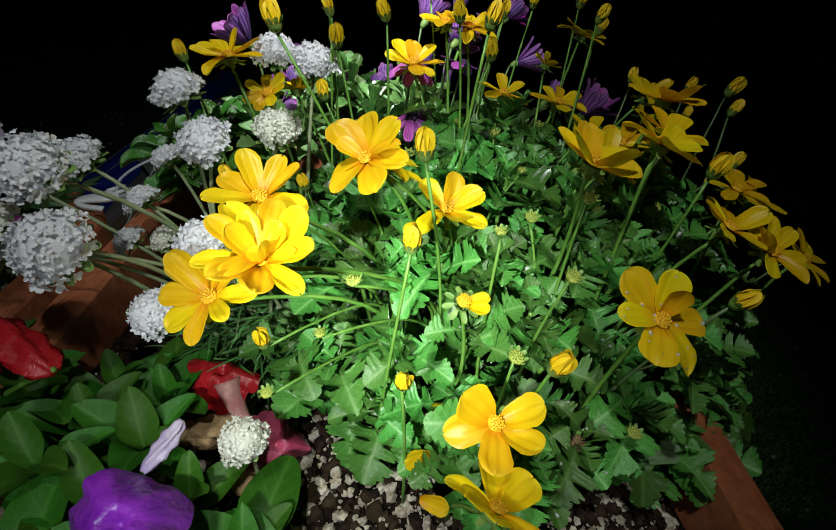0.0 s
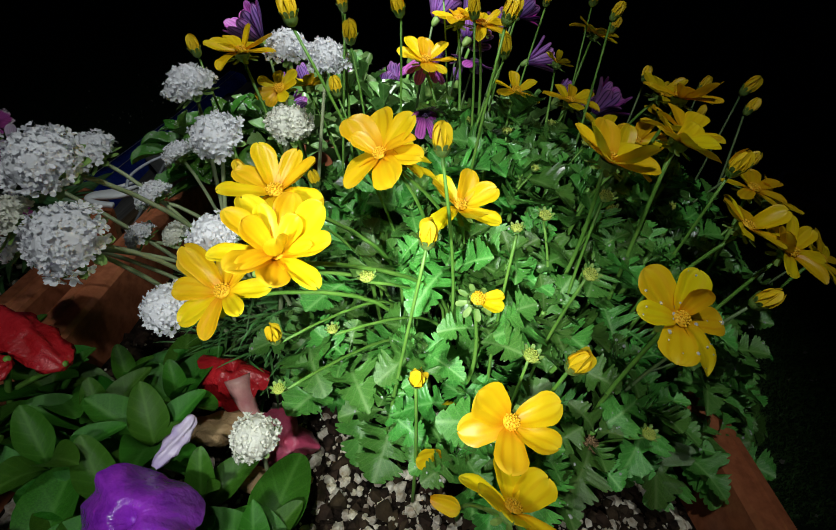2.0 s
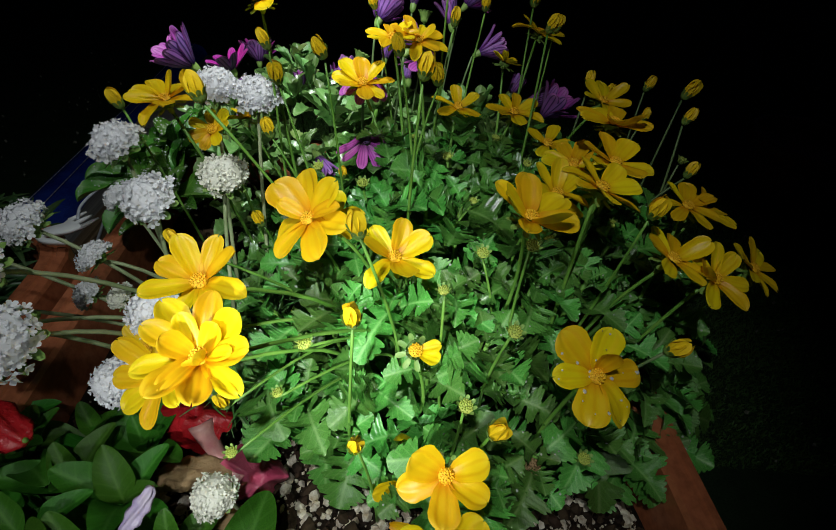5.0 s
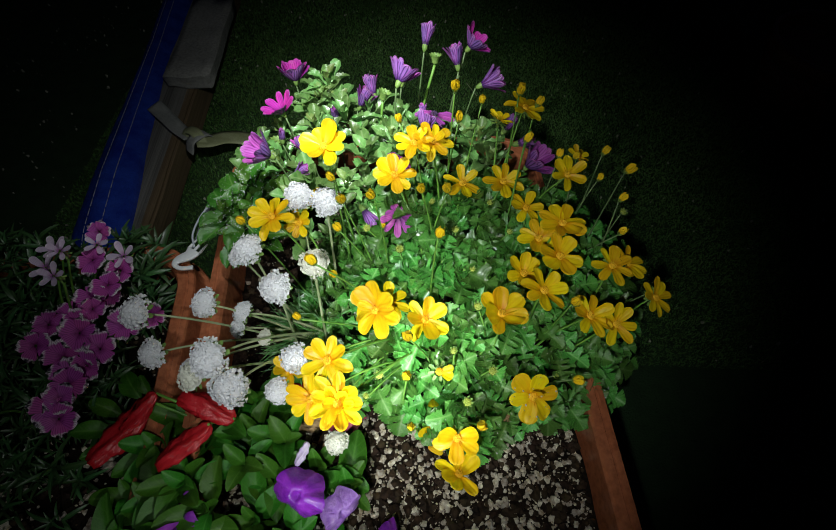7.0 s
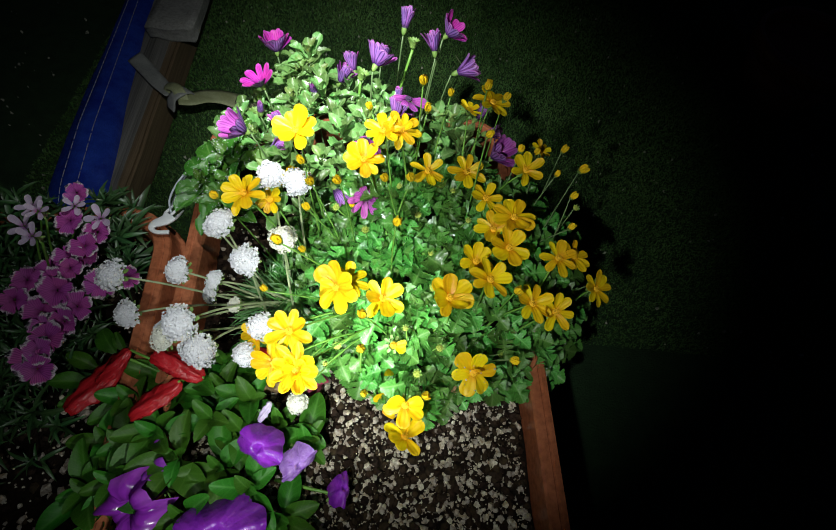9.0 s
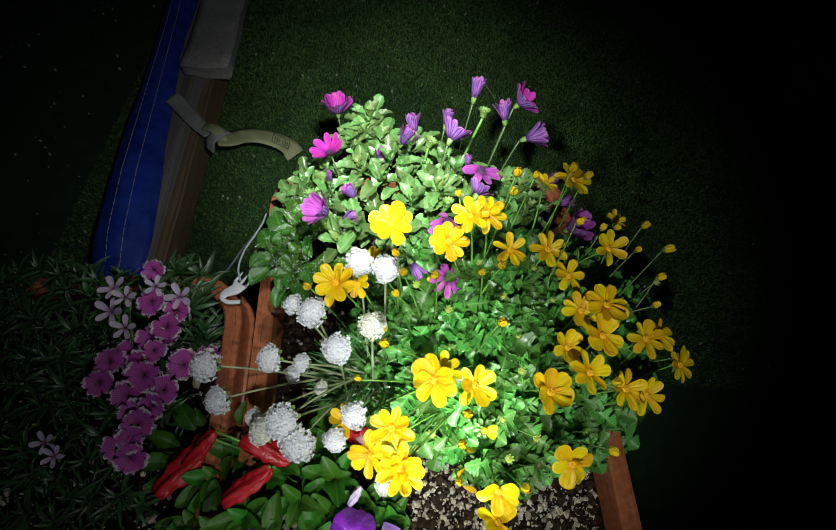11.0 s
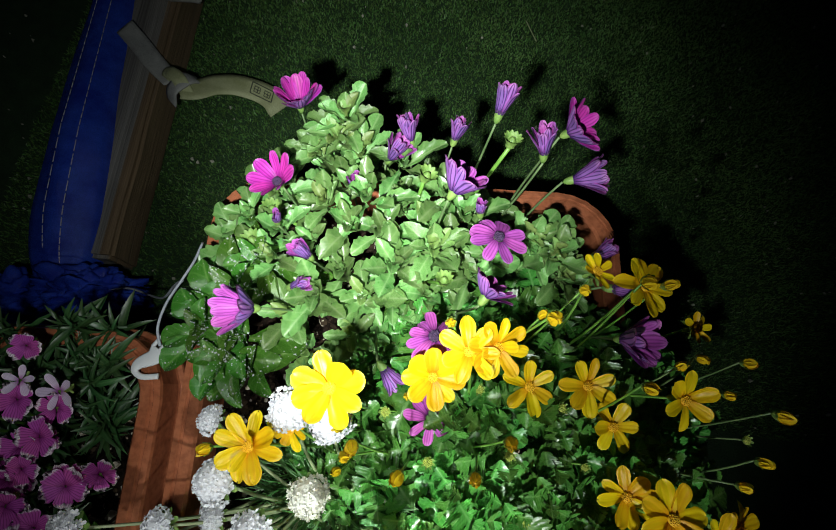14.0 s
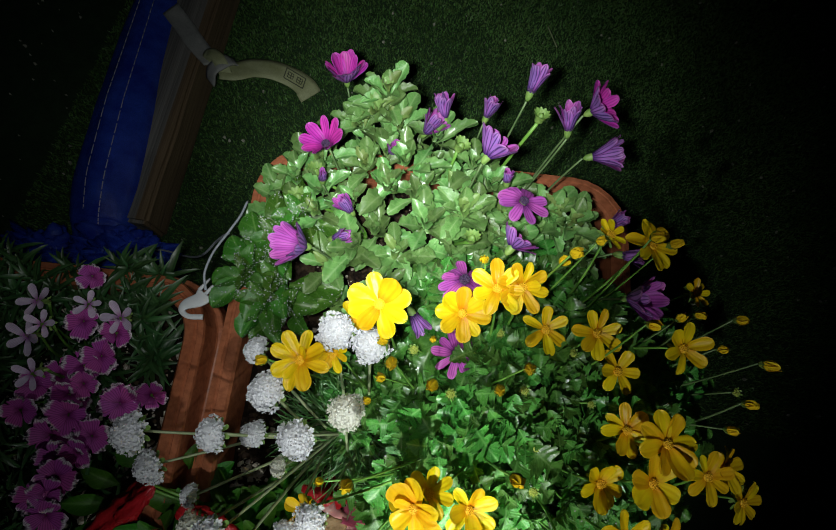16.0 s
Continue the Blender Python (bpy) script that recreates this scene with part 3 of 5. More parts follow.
# ---- yellow bidens ----
PETAL_Y = [mesh_of("bidens_petal", *s[:3], (M_YELLOW,)) for s in (petal_shape(w, c, tp, cu, 10, 8, k, 0.62, 0.3, 0, 0.022, 0.095)
           for k, (w, c, tp, cu) in enumerate(((0.29, 0.06, 0.05, 0.30), (0.33, 0.14, 0.03, 0.45), (0.26, -0.06, 0.07, 0.35), (0.31, -0.12, 0.04, 0.25), (0.31, 0.42, 0.03, 0.60), (0.29, -0.34, 0.06, 0.40))))]


def disc_mesh(name, radius, mat, grains=46):
    r = random.Random(4)
    out = [dome(radius, radius * 0.6, 4, 12)]
    for k in range(grains):
        a, q = k * 2.39996, math.sqrt(k / grains)
        h = radius * 0.6 * math.sqrt(max(0, 1 - q * q)) + radius * 0.12
        v, f = stone(r, radius * 0.17)
        out.append(([p + Vector((radius * q * math.cos(a), radius * q * math.sin(a), h)) for p in v], f))
    return mesh_of(name, *merge(out), None, (mat,))


DISC_Y = disc_mesh("flower_centre", 0.0029, M_DISC, 30)


def calyx_mesh(radius, depth, sepals, rise=-0.5, reach=1.5):
    v, f = dome(radius, -depth, 4, 10)
    out = [(v, [q[::-1] for q in f])]
    s = petal_shape(0.22, 0.25, 0, 0.3, 4, 2, 1)
    for k in range(sepals):
        m = Matrix.Rotation(6.2832 * k / sepals, 4, "Z") @ Matrix.Translation((0, radius * 0.55, -depth * 0.45)) @ Matrix.Rotation(rise, 4, "X") @ Matrix.Scale(radius * reach, 4)
        out.append(([m @ Vector(p) for p in s[0]], s[1]))
    return mesh_of("calyx", *merge(out), None, (M_CALYX,))


CALYX_Y = calyx_mesh(0.0040, 0.0045, 8)
CALYX_BUD = calyx_mesh(0.0040, 0.0046, 9, 0.80, 1.5)
BIDENS_AT = Vector((0.105, 0.262, 0.262))
bidens = thing("bidens_plant", BIDENS_AT, "bushy green bidens with bright yellow flowers in the planter", "plant", "flowering plants")


def bidens_top(x, y):
    r2 = ((x - 0.115) / 0.155) ** 2 + ((y - 0.310) / (0.146 if y < 0.31 else 0.112)) ** 2
    return 0.280 + 0.122 * max(0.0, 1 - r2) ** 0.65


def stem_to(plant, foot, head, lift, r0, r1, mat, name="stem"):
    pts = bend(foot, head, lift)
    v, f = tube_data(pts, [r0 + (r1 - r0) * i / (len(pts) - 1) for i in range(len(pts))], 6)
    return part(name, mesh_of(name, v, f, None, (mat,)), plant)


def bidens_foot(p, k=0.82):
    x, y = BIDENS_AT.x + (p.x - BIDENS_AT.x) * k, BIDENS_AT.y + (p.y - BIDENS_AT.y) * k
    return Vector((x + rng.uniform(-0.014, 0.014), y + rng.uniform(-0.014, 0.014), max(0.268, bidens_top(x, y) - 0.05)))


def bidens_flower(x, y, z, size=0.0195, lean=(0.0, -0.45), petals=8, lift=0.12, label="", skip=(), broad=1.0, wet=0, wild=0.25, double=0):
    """lean: how far the face turns to +x and to +y."""
    p = Vector((x, y, z))
    n = Vector((0.7 * lean[0] + rng.uniform(-0.1, 0.1), 0.6 * lean[1] + rng.uniform(-0.1, 0.1), 1)).normalized()
    m = facing(p, n, rng.uniform(0, 6))
    fl = part("flower", CALYX_Y, bidens, m, label or "yellow bidens flower")
    part("flower_centre", DISC_Y, fl, m @ Matrix.Translation((0, 0, 0.001)), "orange-yellow centre")
    for k in range(petals):
        if k in skip:
            continue
        s = size * rng.uniform(0.78, 0.91)
        q = m @ Matrix.Rotation(6.2832 * (k + rng.uniform(-0.14, 0.14)) / petals, 4, "Z") @ Matrix.Translation((0, 0.002, 0.0005 * (k % 2))) @ Matrix.Rotation(rng.uniform(0.05, 0.36 + 0.4 * wild), 4, "X")
        me = PETAL_Y[rng.randrange(6) if rng.random() < wild else rng.randrange(4)]
        q = q @ Matrix.Rotation(rng.uniform(-0.3, 0.3), 4, "Y") @ Matrix.Diagonal((s * broad * rng.uniform(0.82, 1.05), s, s, 1))
        part("petal", me, fl, q)
        if wet:
            WET.append((me, q, wet))
    for k in range(double):
        s = size * rng.uniform(0.50, 0.66)
        q = m @ Matrix.Rotation(6.2832 * (k + 0.5 + rng.uniform(-0.2, 0.2)) / double, 4, "Z") @ Matrix.Translation((0, 0.0018, 0.0012)) @ Matrix.Rotation(rng.uniform(0.5, 1.0), 4, "X")
        part("petal", PETAL_Y[rng.randrange(6)], fl, q @ Matrix.Rotation(rng.uniform(-0.3, 0.3), 4, "Y") @ Matrix.Scale(s, 4))
    stem_to(bidens, bidens_foot(p, 0.40 if x < 0.06 and y < 0.27 else 0.82), p - n * 0.004, Vector((rng.uniform(-0.008, 0.008), rng.uniform(-0.008, 0.004), lift * 0.4)), 0.0011, 0.0008, M_STEM)
    return fl


def bud_mesh():
    out = [dome(0.0035, 0.0102, 6, 12)]
    s = petal_shape(0.27, 0.30, 0, -0.30, 7, 3, 2)
    for k in range(7):
        m = Matrix.Rotation(6.2832 * k / 7, 4, "Z") @ Matrix.Translation((0, 0.0026 + 0.0004 * (k % 2), 0)) @ Matrix.Rotation(1.50 - 0.05 * (k % 3), 4, "X") @ Matrix.Scale(0.0106 + 0.0014 * (k % 2), 4)
        out.append(([m @ Vector(p) for p in s[0]], s[1]))
    return mesh_of("bud", *merge(out), None, (M_BUD,))


BUD_Y = bud_mesh()
BUTTON = disc_mesh("button", 0.0034, M_BUTTON, 30)
CALYX_STAR = calyx_mesh(0.0031, 0.0034, 8, 0.55)


def bidens_bud(x, y, z, size=1.0, lean=(0.0, -0.2), button=False, lift=0.10, k=0.86):
    p = Vector((x, y, max(z, bidens_top(x, y) + 0.004) if button else z))
    n = Vector((lean[0] + rng.uniform(-0.2, 0.2), lean[1] + rng.uniform(-0.2, 0.2), 1)).normalized()
    m = facing(p, n, rng.uniform(0, 6), size)
    b = part("bud", BUTTON if button else BUD_Y, bidens, m, "green button bud" if button else "closed yellow bud")
    part("calyx", CALYX_STAR if button else CALYX_BUD, b, m @ Matrix.Translation((0, 0, 0.0005)))
    # buds on the right get the duller stem green, standing in for shade there
    stem_to(bidens, bidens_foot(p, 0.45 if x < 0.05 and y < 0.27 else k), p - n * 0.003, Vector((rng.uniform(-0.008, 0.008), rng.uniform(-0.008, 0.004), lift * 0.4)), 0.0009, 0.0006, M_STEM_DULL if x > 0.17 else M_STEM)


# front and middle
bidens_flower(0.097, 0.154, 0.357, 0.0188, (0.25, -0.75), 6, skip=(2,), broad=1.35, wild=0.8)
bidens_flower(0.099, 0.131, 0.345, 0.0195, (0.4, 1.0), 7, 0.05, skip=(1,), broad=1.2, wild=0.9)
bidens_flower(0.144, 0.175, 0.395, 0.0200, (0.35, -0.60), 6, broad=1.30, wild=0.45, double=1, wet=4)
bidens_flower(0.037, 0.225, 0.413, 0.0215, (-0.75, -0.65), 7, broad=1.30, wild=0.6, double=2)
bidens_flower(0.044, 0.233, 0.408, 0.0165, (0.5, 0.3), 7, wild=0.6)
bidens_flower(0.071, 0.227, 0.395, 0.0190, (0.15, -0.25), 7, broad=1.1, wild=0.6)
bidens_flower(0.120, 0.219, 0.427, 0.0195, (0.35, 0.05), 7, broad=1.25, wild=0.5)
bidens_flower(0.017, 0.163, 0.405, 0.0210, (0.25, -0.60), 9, broad=0.98, wild=0.7, double=6)
bidens_flower(0.008, 0.189, 0.410, 0.0190, (-0.1, -0.6), 8, wild=0.7)
bidens_flower(-0.006, 0.172, 0.378, 0.0190, (-0.35, -0.75), 8, wild=0.6)
bidens_flower(-0.030, 0.199, 0.356, 0.0162, (-0.45, -0.45), 7)
# right side
bidens_flower(0.141, 0.258, 0.414, 0.0170, (0.2, -0.30), 7, broad=1.1)
bidens_flower(0.148, 0.234, 0.433, 0.0180, (0.3, 0.0), 7, broad=1.15)
bidens_flower(0.156, 0.291, 0.412, 0.0175, (0.0, -0.35), 8)
bidens_flower(0.166, 0.287, 0.437, 0.0200, (0.15, 0.10), 8, broad=1.1)
bidens_flower(0.164, 0.265, 0.428, 0.0190, (0.25, -0.2), 6, broad=1.3)
bidens_flower(0.188, 0.231, 0.404, 0.0180, (0.4, -0.1), 7, broad=1.05)
bidens_flower(0.209, 0.229, 0.397, 0.0175, (0.35, -0.45), 7)
bidens_flower(0.254, 0.262, 0.378, 0.0175, (0.5, -0.35), 8)
bidens_flower(0.212, 0.274, 0.404, 0.0175, (0.3, -0.35), 7)
bidens_flower(0.228, 0.281, 0.397, 0.0160, (0.45, -0.15), 8)
bidens_flower(0.151, 0.326, 0.405, 0.0165, (0.15, -0.30), 6, broad=1.1)
bidens_flower(0.181, 0.345, 0.425, 0.0171, (0.15, -0.25), 6, broad=1.1)
# back row
bidens_flower(0.043, 0.338, 0.425, 0.0185, (-0.1, -0.35), 8, broad=1.15)
bidens_flower(0.058, 0.352, 0.446, 0.0170, (-0.3, -0.30), 7, broad=1.1)
bidens_flower(0.072, 0.356, 0.445, 0.0175, (0.25, -0.30), 8, double=2)
bidens_flower(0.098, 0.341, 0.415, 0.0172, (0.3, -0.45), 6)
bidens_flower(0.132, 0.346, 0.413, 0.0180, (0.2, -0.25), 7)
bidens_flower(0.148, 0.400, 0.444, 0.0175, (0.55, 0.15), 8)
bidens_flower(0.132, 0.412, 0.421, 0.0120, (0.2, 0.3), 7)
bidens_flower(0.205, 0.392, 0.401, 0.0100, (0.4, -0.2), 7)
bidens_flower(-0.005, 0.325, 0.465, 0.0193, (-0.05, -0.35), 8, broad=1.1)
bidens_flower(-0.045, 0.291, 0.426, 0.0193, (-0.25, -0.25), 8, double=2)
bidens_flower(-0.030, 0.300, 0.408, 0.0128, (-0.3, -1.2), 7)
bidens_flower(-0.022, 0.324, 0.405, 0.0144, (-0.2, 0.3), 7)
# closed yellow buds: tall ones first, then smaller ones
for bx, by, bz in ((0.226, 0.344, 0.434), (0.215, 0.370, 0.427), (0.193, 0.370, 0.421), (0.140, 0.397, 0.462), (0.086, 0.367, 0.486), (0.077, 0.256, 0.462),
                   (0.060, 0.199, 0.430), (0.060, 0.182, 0.405), (0.173, 0.186, 0.399), (0.170, 0.230, 0.427), (0.110, 0.157, 0.385), (0.064, 0.159, 0.364),
                   (0.007, 0.300, 0.438), (-0.001, 0.237, 0.454), (0.031, 0.292, 0.454), (0.065, 0.296, 0.457), (0.084, 0.312, 0.440), (0.003, 0.291, 0.414), (0.141, 0.346, 0.460)):
    bidens_bud(bx, by, bz, rng.uniform(0.62, 0.80), ((bx - 0.1) * 2, -0.2))
for bx, by, bz in ((-0.066, 0.287, 0.424), (0.046, 0.363, 0.459), (0.001, 0.309, 0.450), (0.032, 0.326, 0.372), (-0.004, 0.276, 0.369), (-0.020, 0.225, 0.395),
                   (0.212, 0.352, 0.415), (0.218, 0.319, 0.429), (0.224, 0.304, 0.406), (0.176, 0.362, 0.429), (0.158, 0.401, 0.448), (0.110, 0.389, 0.458), (0.092, 0.374, 0.452), (0.008, 0.178, 0.352)):
    bidens_bud(bx, by, bz, rng.uniform(0.55, 0.72), ((bx - 0.1) * 2, 0))
# green button buds among the leaves
for bx, by, bz in ((0.104, 0.177, 0.366), (0.118, 0.191, 0.396), (0.091, 0.201, 0.404), (0.106, 0.269, 0.383), (0.040, 0.190, 0.380), (0.143, 0.254, 0.373), (0.176, 0.204, 0.350), (0.014, 0.163, 0.342),
                   (0.256, 0.270, 0.375), (0.233, 0.329, 0.401), (0.122, 0.332, 0.398), (0.059, 0.321, 0.389), (0.020, 0.315, 0.383), (0.093, 0.302, 0.392), (0.125, 0.222, 0.412),
                   (0.136, 0.302, 0.391), (0.074, 0.336, 0.395), (0.165, 0.328, 0.388), (0.049, 0.291, 0.378), (0.111, 0.243, 0.378), (0.183, 0.279, 0.365), (0.160, 0.175, 0.335), (0.030, 0.180, 0.360)):
    bidens_bud(bx, by, bz, rng.uniform(0.58, 0.85), ((bx - 0.1) * 2, -0.2), True, 0.06, 0.86)

bidens_flower(0.083, 0.197, 0.372, 0.0110, (0.3, -0.8), 8, 0.06, "spent yellow flower with few petals", (0, 1, 2, 3, 6, 7), 1.3)
_m = facing((0.142, 0.177, 0.319), (0.2, -0.6, 1), 0, 0.9)
part("spent_head", disc_mesh("spent_head", 0.0044, M_DRY, 34), bidens, _m, "withered brown flower head")
stem_to(bidens, (0.145, 0.205, 0.280), (0.142, 0.178, 0.316), (0, 0, 0.02), 0.0011, 0.0009, M_STEM)
for px, py, pz, pd in ((0.081, 0.192, 0.312, (0.05, -0.5, 0.9)), (0.079, 0.158, 0.290, (0.9, -0.2, 0.25)), (0.081, 0.172, 0.302, (-0.8, -0.4, 0.2))):
    single("fallen_petal", PETAL_Y[1], "loose yellow petal caught on the leaves", "petal", axes((px, py, pz), pd, (0.1, -0.8, 0.6), 0.014), "fallen petals")

LOBED = [lobed_leaf(k, p, d) for k, (p, d) in enumerate(((2, 0.30), (3, 0.10), (1, 0.35), (2, 0.5), (2, 0.05)))]
LOBED_ME = [mesh_of("bidens_leaf", *s, (M_BIDENS_LEAF,)) for s in LOBED]


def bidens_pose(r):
    """A leaf below the shoots, drawn in the green darkened for shade."""
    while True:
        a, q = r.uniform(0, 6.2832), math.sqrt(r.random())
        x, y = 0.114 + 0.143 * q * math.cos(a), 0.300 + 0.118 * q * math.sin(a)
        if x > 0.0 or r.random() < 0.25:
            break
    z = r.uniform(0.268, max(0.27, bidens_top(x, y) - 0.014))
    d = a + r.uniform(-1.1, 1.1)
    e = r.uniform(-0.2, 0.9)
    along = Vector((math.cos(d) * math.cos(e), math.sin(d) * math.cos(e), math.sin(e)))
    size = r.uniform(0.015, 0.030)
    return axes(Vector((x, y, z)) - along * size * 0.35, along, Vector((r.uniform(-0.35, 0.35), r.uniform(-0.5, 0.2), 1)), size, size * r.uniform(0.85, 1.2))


def shoot(r, x, y, z, n, size, tilt):
    """The leaves round one shoot tip: small and upright inside, larger and flatter outside."""
    out = []
    for k in range(n):
        q = (k + 0.5) / n
        a = k * 2.39996 + r.uniform(-0.4, 0.4)
        e = radians(72 - 62 * q ** 0.8 + r.uniform(-20, 18))
        d = Vector((math.cos(a) * math.cos(e) + tilt[0], math.sin(a) * math.cos(e) + tilt[1], math.sin(e))).normalized()
        w = size * (0.45 + 0.65 * q) * r.uniform(0.8, 1.2)
        out.append(axes(Vector((x, y, z - 0.022 * q * r.random())), d, Vector((-math.cos(a) + r.uniform(-0.5, 0.5), -math.sin(a) + r.uniform(-1.0, 0.2), 1.3)), w, w * r.uniform(0.85, 1.15)))
    return out


_r = random.Random(21)
tips = []
for _ in range(5000):
    a, q = _r.uniform(0, 6.2832), math.sqrt(_r.random())
    x, y = 0.118 + 0.152 * q * math.cos(a), 0.298 + 0.126 * q * math.sin(a)
    if x < 0.02 and _r.random() < 0.8 or not all((x - u) ** 2 + (y - v) ** 2 > 0.0188 ** 2 for u, v in tips):
        continue
    tips.append((x, y))
tips.sort(key=lambda c: c[1])
poses = []
for x, y in tips:
    z = bidens_top(x, y) + _r.uniform(-0.022, 0.008)
    poses += shoot(_r, x, y, z, _r.randrange(7, 10), _r.uniform(0.024, 0.036), ((x - 0.115) * 3, (y - 0.30) * 3 - 0.1))
    part("shoot_stem", mesh_of("shoot_stem", *tube_data(bend(Vector((x * 0.8 + 0.023, y * 0.8 + 0.06, 0.266)), Vector((x, y, z)), Vector((0, 0, 0.012)), 5), [0.0012] * 6, 5), None, (M_STEM,)), bidens)
for m in poses[:288]:
    me = LOBED_ME[_r.randrange(5)]
    part("leaf", me, bidens, m)
    WET.append((me, m, 2))
for k in range(12):
    fx = 0.025 + 0.017 * k
    fy = 0.188 + 0.006 * abs(k - 5) + _r.uniform(-0.008, 0.008)
    part("leaf", LOBED_ME[(k * 3) % 5], bidens, axes((fx, fy, 0.292 + _r.uniform(-0.006, 0.014)), ((fx - 0.1) * 4 + _r.uniform(-0.3, 0.3), -1, _r.uniform(-0.35, 0.1)), (0, -0.5, 1), _r.uniform(0.030, 0.044)))
# under-leaves and farther shoots share the green darkened for shade
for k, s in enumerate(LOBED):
    part("foliage", joined("foliage", s, poses[288 + k::5] + [bidens_pose(_r) for i in range(120)], M_BIDENS_MASS_SHADED), bidens, None, "dense lobed green foliage", "stuff")

# ---- white pincushion flowers with needle foliage ----
PIN_AT = Vector((-0.020, 0.250, 0.262))
pin = thing("white_scabious", PIN_AT, "needle-leaved plant with white pompom flowers spilling over the rim", "plant", "flowering plants")


def pompom_mesh(seed, mat, florets=150):
    """A loose dome of small five-petalled florets."""
    r = random.Random(seed)
    v, f = dome(0.0114, 0.0106, 6, 16, 0.05, seed, 0.004)
    V, F = [tuple(p) for p in v], list(f)
    for k in range(florets):
        q = (k + 0.5) / florets
        el, az = math.acos(1 - q * 1.12), k * 2.39996 + r.uniform(-0.12, 0.12)
        n = Vector((math.sin(el) * math.cos(az), math.sin(el) * math.sin(az), math.cos(el)))
        base = Vector((n.x * 0.0122, n.y * 0.0122, n.z * 0.0104)) * r.uniform(0.90, 1.16) * (1 + 0.10 * math.sin(3 * az + seed) * q)
        m = facing(base, n + Vector((r.uniform(-0.5, 0.5), r.uniform(-0.5, 0.5), r.uniform(-0.5, 0.5))), r.uniform(0, 6))
        s = r.uniform(0.0012, 0.0019) * (0.85 + 0.85 * q ** 3)
        for j in range(5):
            a = 6.2832 * j / 5 + r.uniform(-0.15, 0.15)
            c, sn, up = math.cos(a), math.sin(a), r.uniform(0.0, 0.55)
            o = len(V)
            for px, py, pz in ((0, 0, -0.55), (0.50, 0.40, 0.0), (0.92, 0.34, up), (1.10, 0.0, up * 1.1), (0.92, -0.34, up), (0.50, -0.40, 0.0)):
                V.append(tuple(m @ Vector(((px * c - py * sn) * s, (px * sn + py * c) * s, pz * s))))
            F.append((o, o + 5, o + 4, o + 3, o + 2, o + 1))
    return mesh_of("flower_head", V, F, None, (mat,), None, False)


POMPOM = [pompom_mesh(k, M_WHITE) for k in (1, 2, 3)] + [pompom_mesh(4, M_CREAM)]
CALYX_W = calyx_mesh(0.0065, 0.0055, 9)


def pompom(x, y, z, size=1.0, lean=(-0.4, -0.3), kind=0, bow=0.02, foot=None):
    p = Vector((x, y, z))
    n = Vector((*lean, 1)).normalized()
    size *= 0.87
    m = facing(p, n, rng.uniform(0, 6), size)
    h = part("flower_head", POMPOM[kind], pin, m, "cream-white pompom flower head" if kind == 3 else "white pompom flower head")
    part("calyx", CALYX_W, h, m @ Matrix.Translation((0, 0, -0.001)))
    f = Vector(foot) if foot else Vector((PIN_AT.x + rng.uniform(-0.02, 0.02), PIN_AT.y + rng.uniform(-0.025, 0.015), 0.285))
    end = p - n * 0.005 * size
    c = (end - f) * 0.55 + Vector((0, 0, bow + rng.uniform(0, 0.015)))
    stem_to(pin, f, end, c, 0.0012, 0.0009, M_STEM_PALE)


pompom(-0.029, 0.311, 0.426, 0.95, (-0.1, -0.2), 0)
pompom(-0.007, 0.308, 0.425, 0.95, (0.1, -0.3), 1)
pompom(-0.062, 0.270, 0.412, 1.0, (-0.5, -0.1), 2)
pompom(-0.090, 0.294, 0.363, 0.8, (-0.9, 0.2), 0)
pompom(-0.040, 0.246, 0.400, 1.0, (-0.3, -0.6), 1)
pompom(-0.014, 0.267, 0.402, 0.95, (0.1, -0.2), 3)
pompom(-0.094, 0.237, 0.387, 0.92, (-0.6, -0.3), 2)
pompom(-0.144, 0.228, 0.385, 1.05, (-0.5, -0.4), 0)
pompom(-0.070, 0.188, 0.408, 1.08, (-0.3, -0.7), 2)
pompom(-0.060, 0.175, 0.387, 1.12, (-0.2, -0.9), 0)
pompom(-0.089, 0.183, 0.384, 0.9, (-0.8, -0.3), 3)
pompom(-0.104, 0.195, 0.362, 0.62, (-1.0, -0.1), 1)
pompom(-0.072, 0.240, 0.368, 0.72, (-0.9, 0.1), 1)
pompom(-0.082, 0.236, 0.345, 0.68, (-1.0, -0.2), 2)
pompom(-0.022, 0.200, 0.379, 0.90, (-0.3, -0.6), 0)
pompom(-0.037, 0.183, 0.354, 0.85, (-0.4, -0.7), 1)
pompom(0.007, 0.153, 0.324, 0.76, (0.0, -0.5), 3, 0.0, (0.004, 0.166, 0.266))
pompom(-0.136, 0.206, 0.360, 0.95, (-0.6, -0.6), 1)
pompom(-0.053, 0.222, 0.361, 0.55, (-0.7, -0.2), 3)
NEEDLE = strap_leaf(1, 0.028, 0.35)


def needles(r, n, cx, cy, rx, ry, z0, z1, l0, l1, wide):
    out = []
    for _ in range(n):
        a, q = r.uniform(0, 6.2832), math.sqrt(r.random())
        p = Vector((cx + rx * q * math.cos(a), cy + ry * q * math.sin(a), r.uniform(z0, z0 + (z1 - z0) * (1 - 0.6 * q * q))))
        d, e = a + r.uniform(-0.9, 0.9), r.uniform(-0.2, 1.0)
        l = r.uniform(l0, l1)
        out.append(axes(p, Vector((math.cos(d) * math.cos(e), math.sin(d) * math.cos(e), math.sin(e))), Vector((r.uniform(-.4, .4), r.uniform(-.6, .2), 1)), l, l * wide))
    return out


part("foliage", joined("foliage", NEEDLE, needles(random.Random(31), 850, -0.012, 0.252, 0.050, 0.042, 0.268, 0.338, 0.016, 0.032, 1.0), M_NEEDLE), pin, None, "fine dark green needle foliage", "stuff")

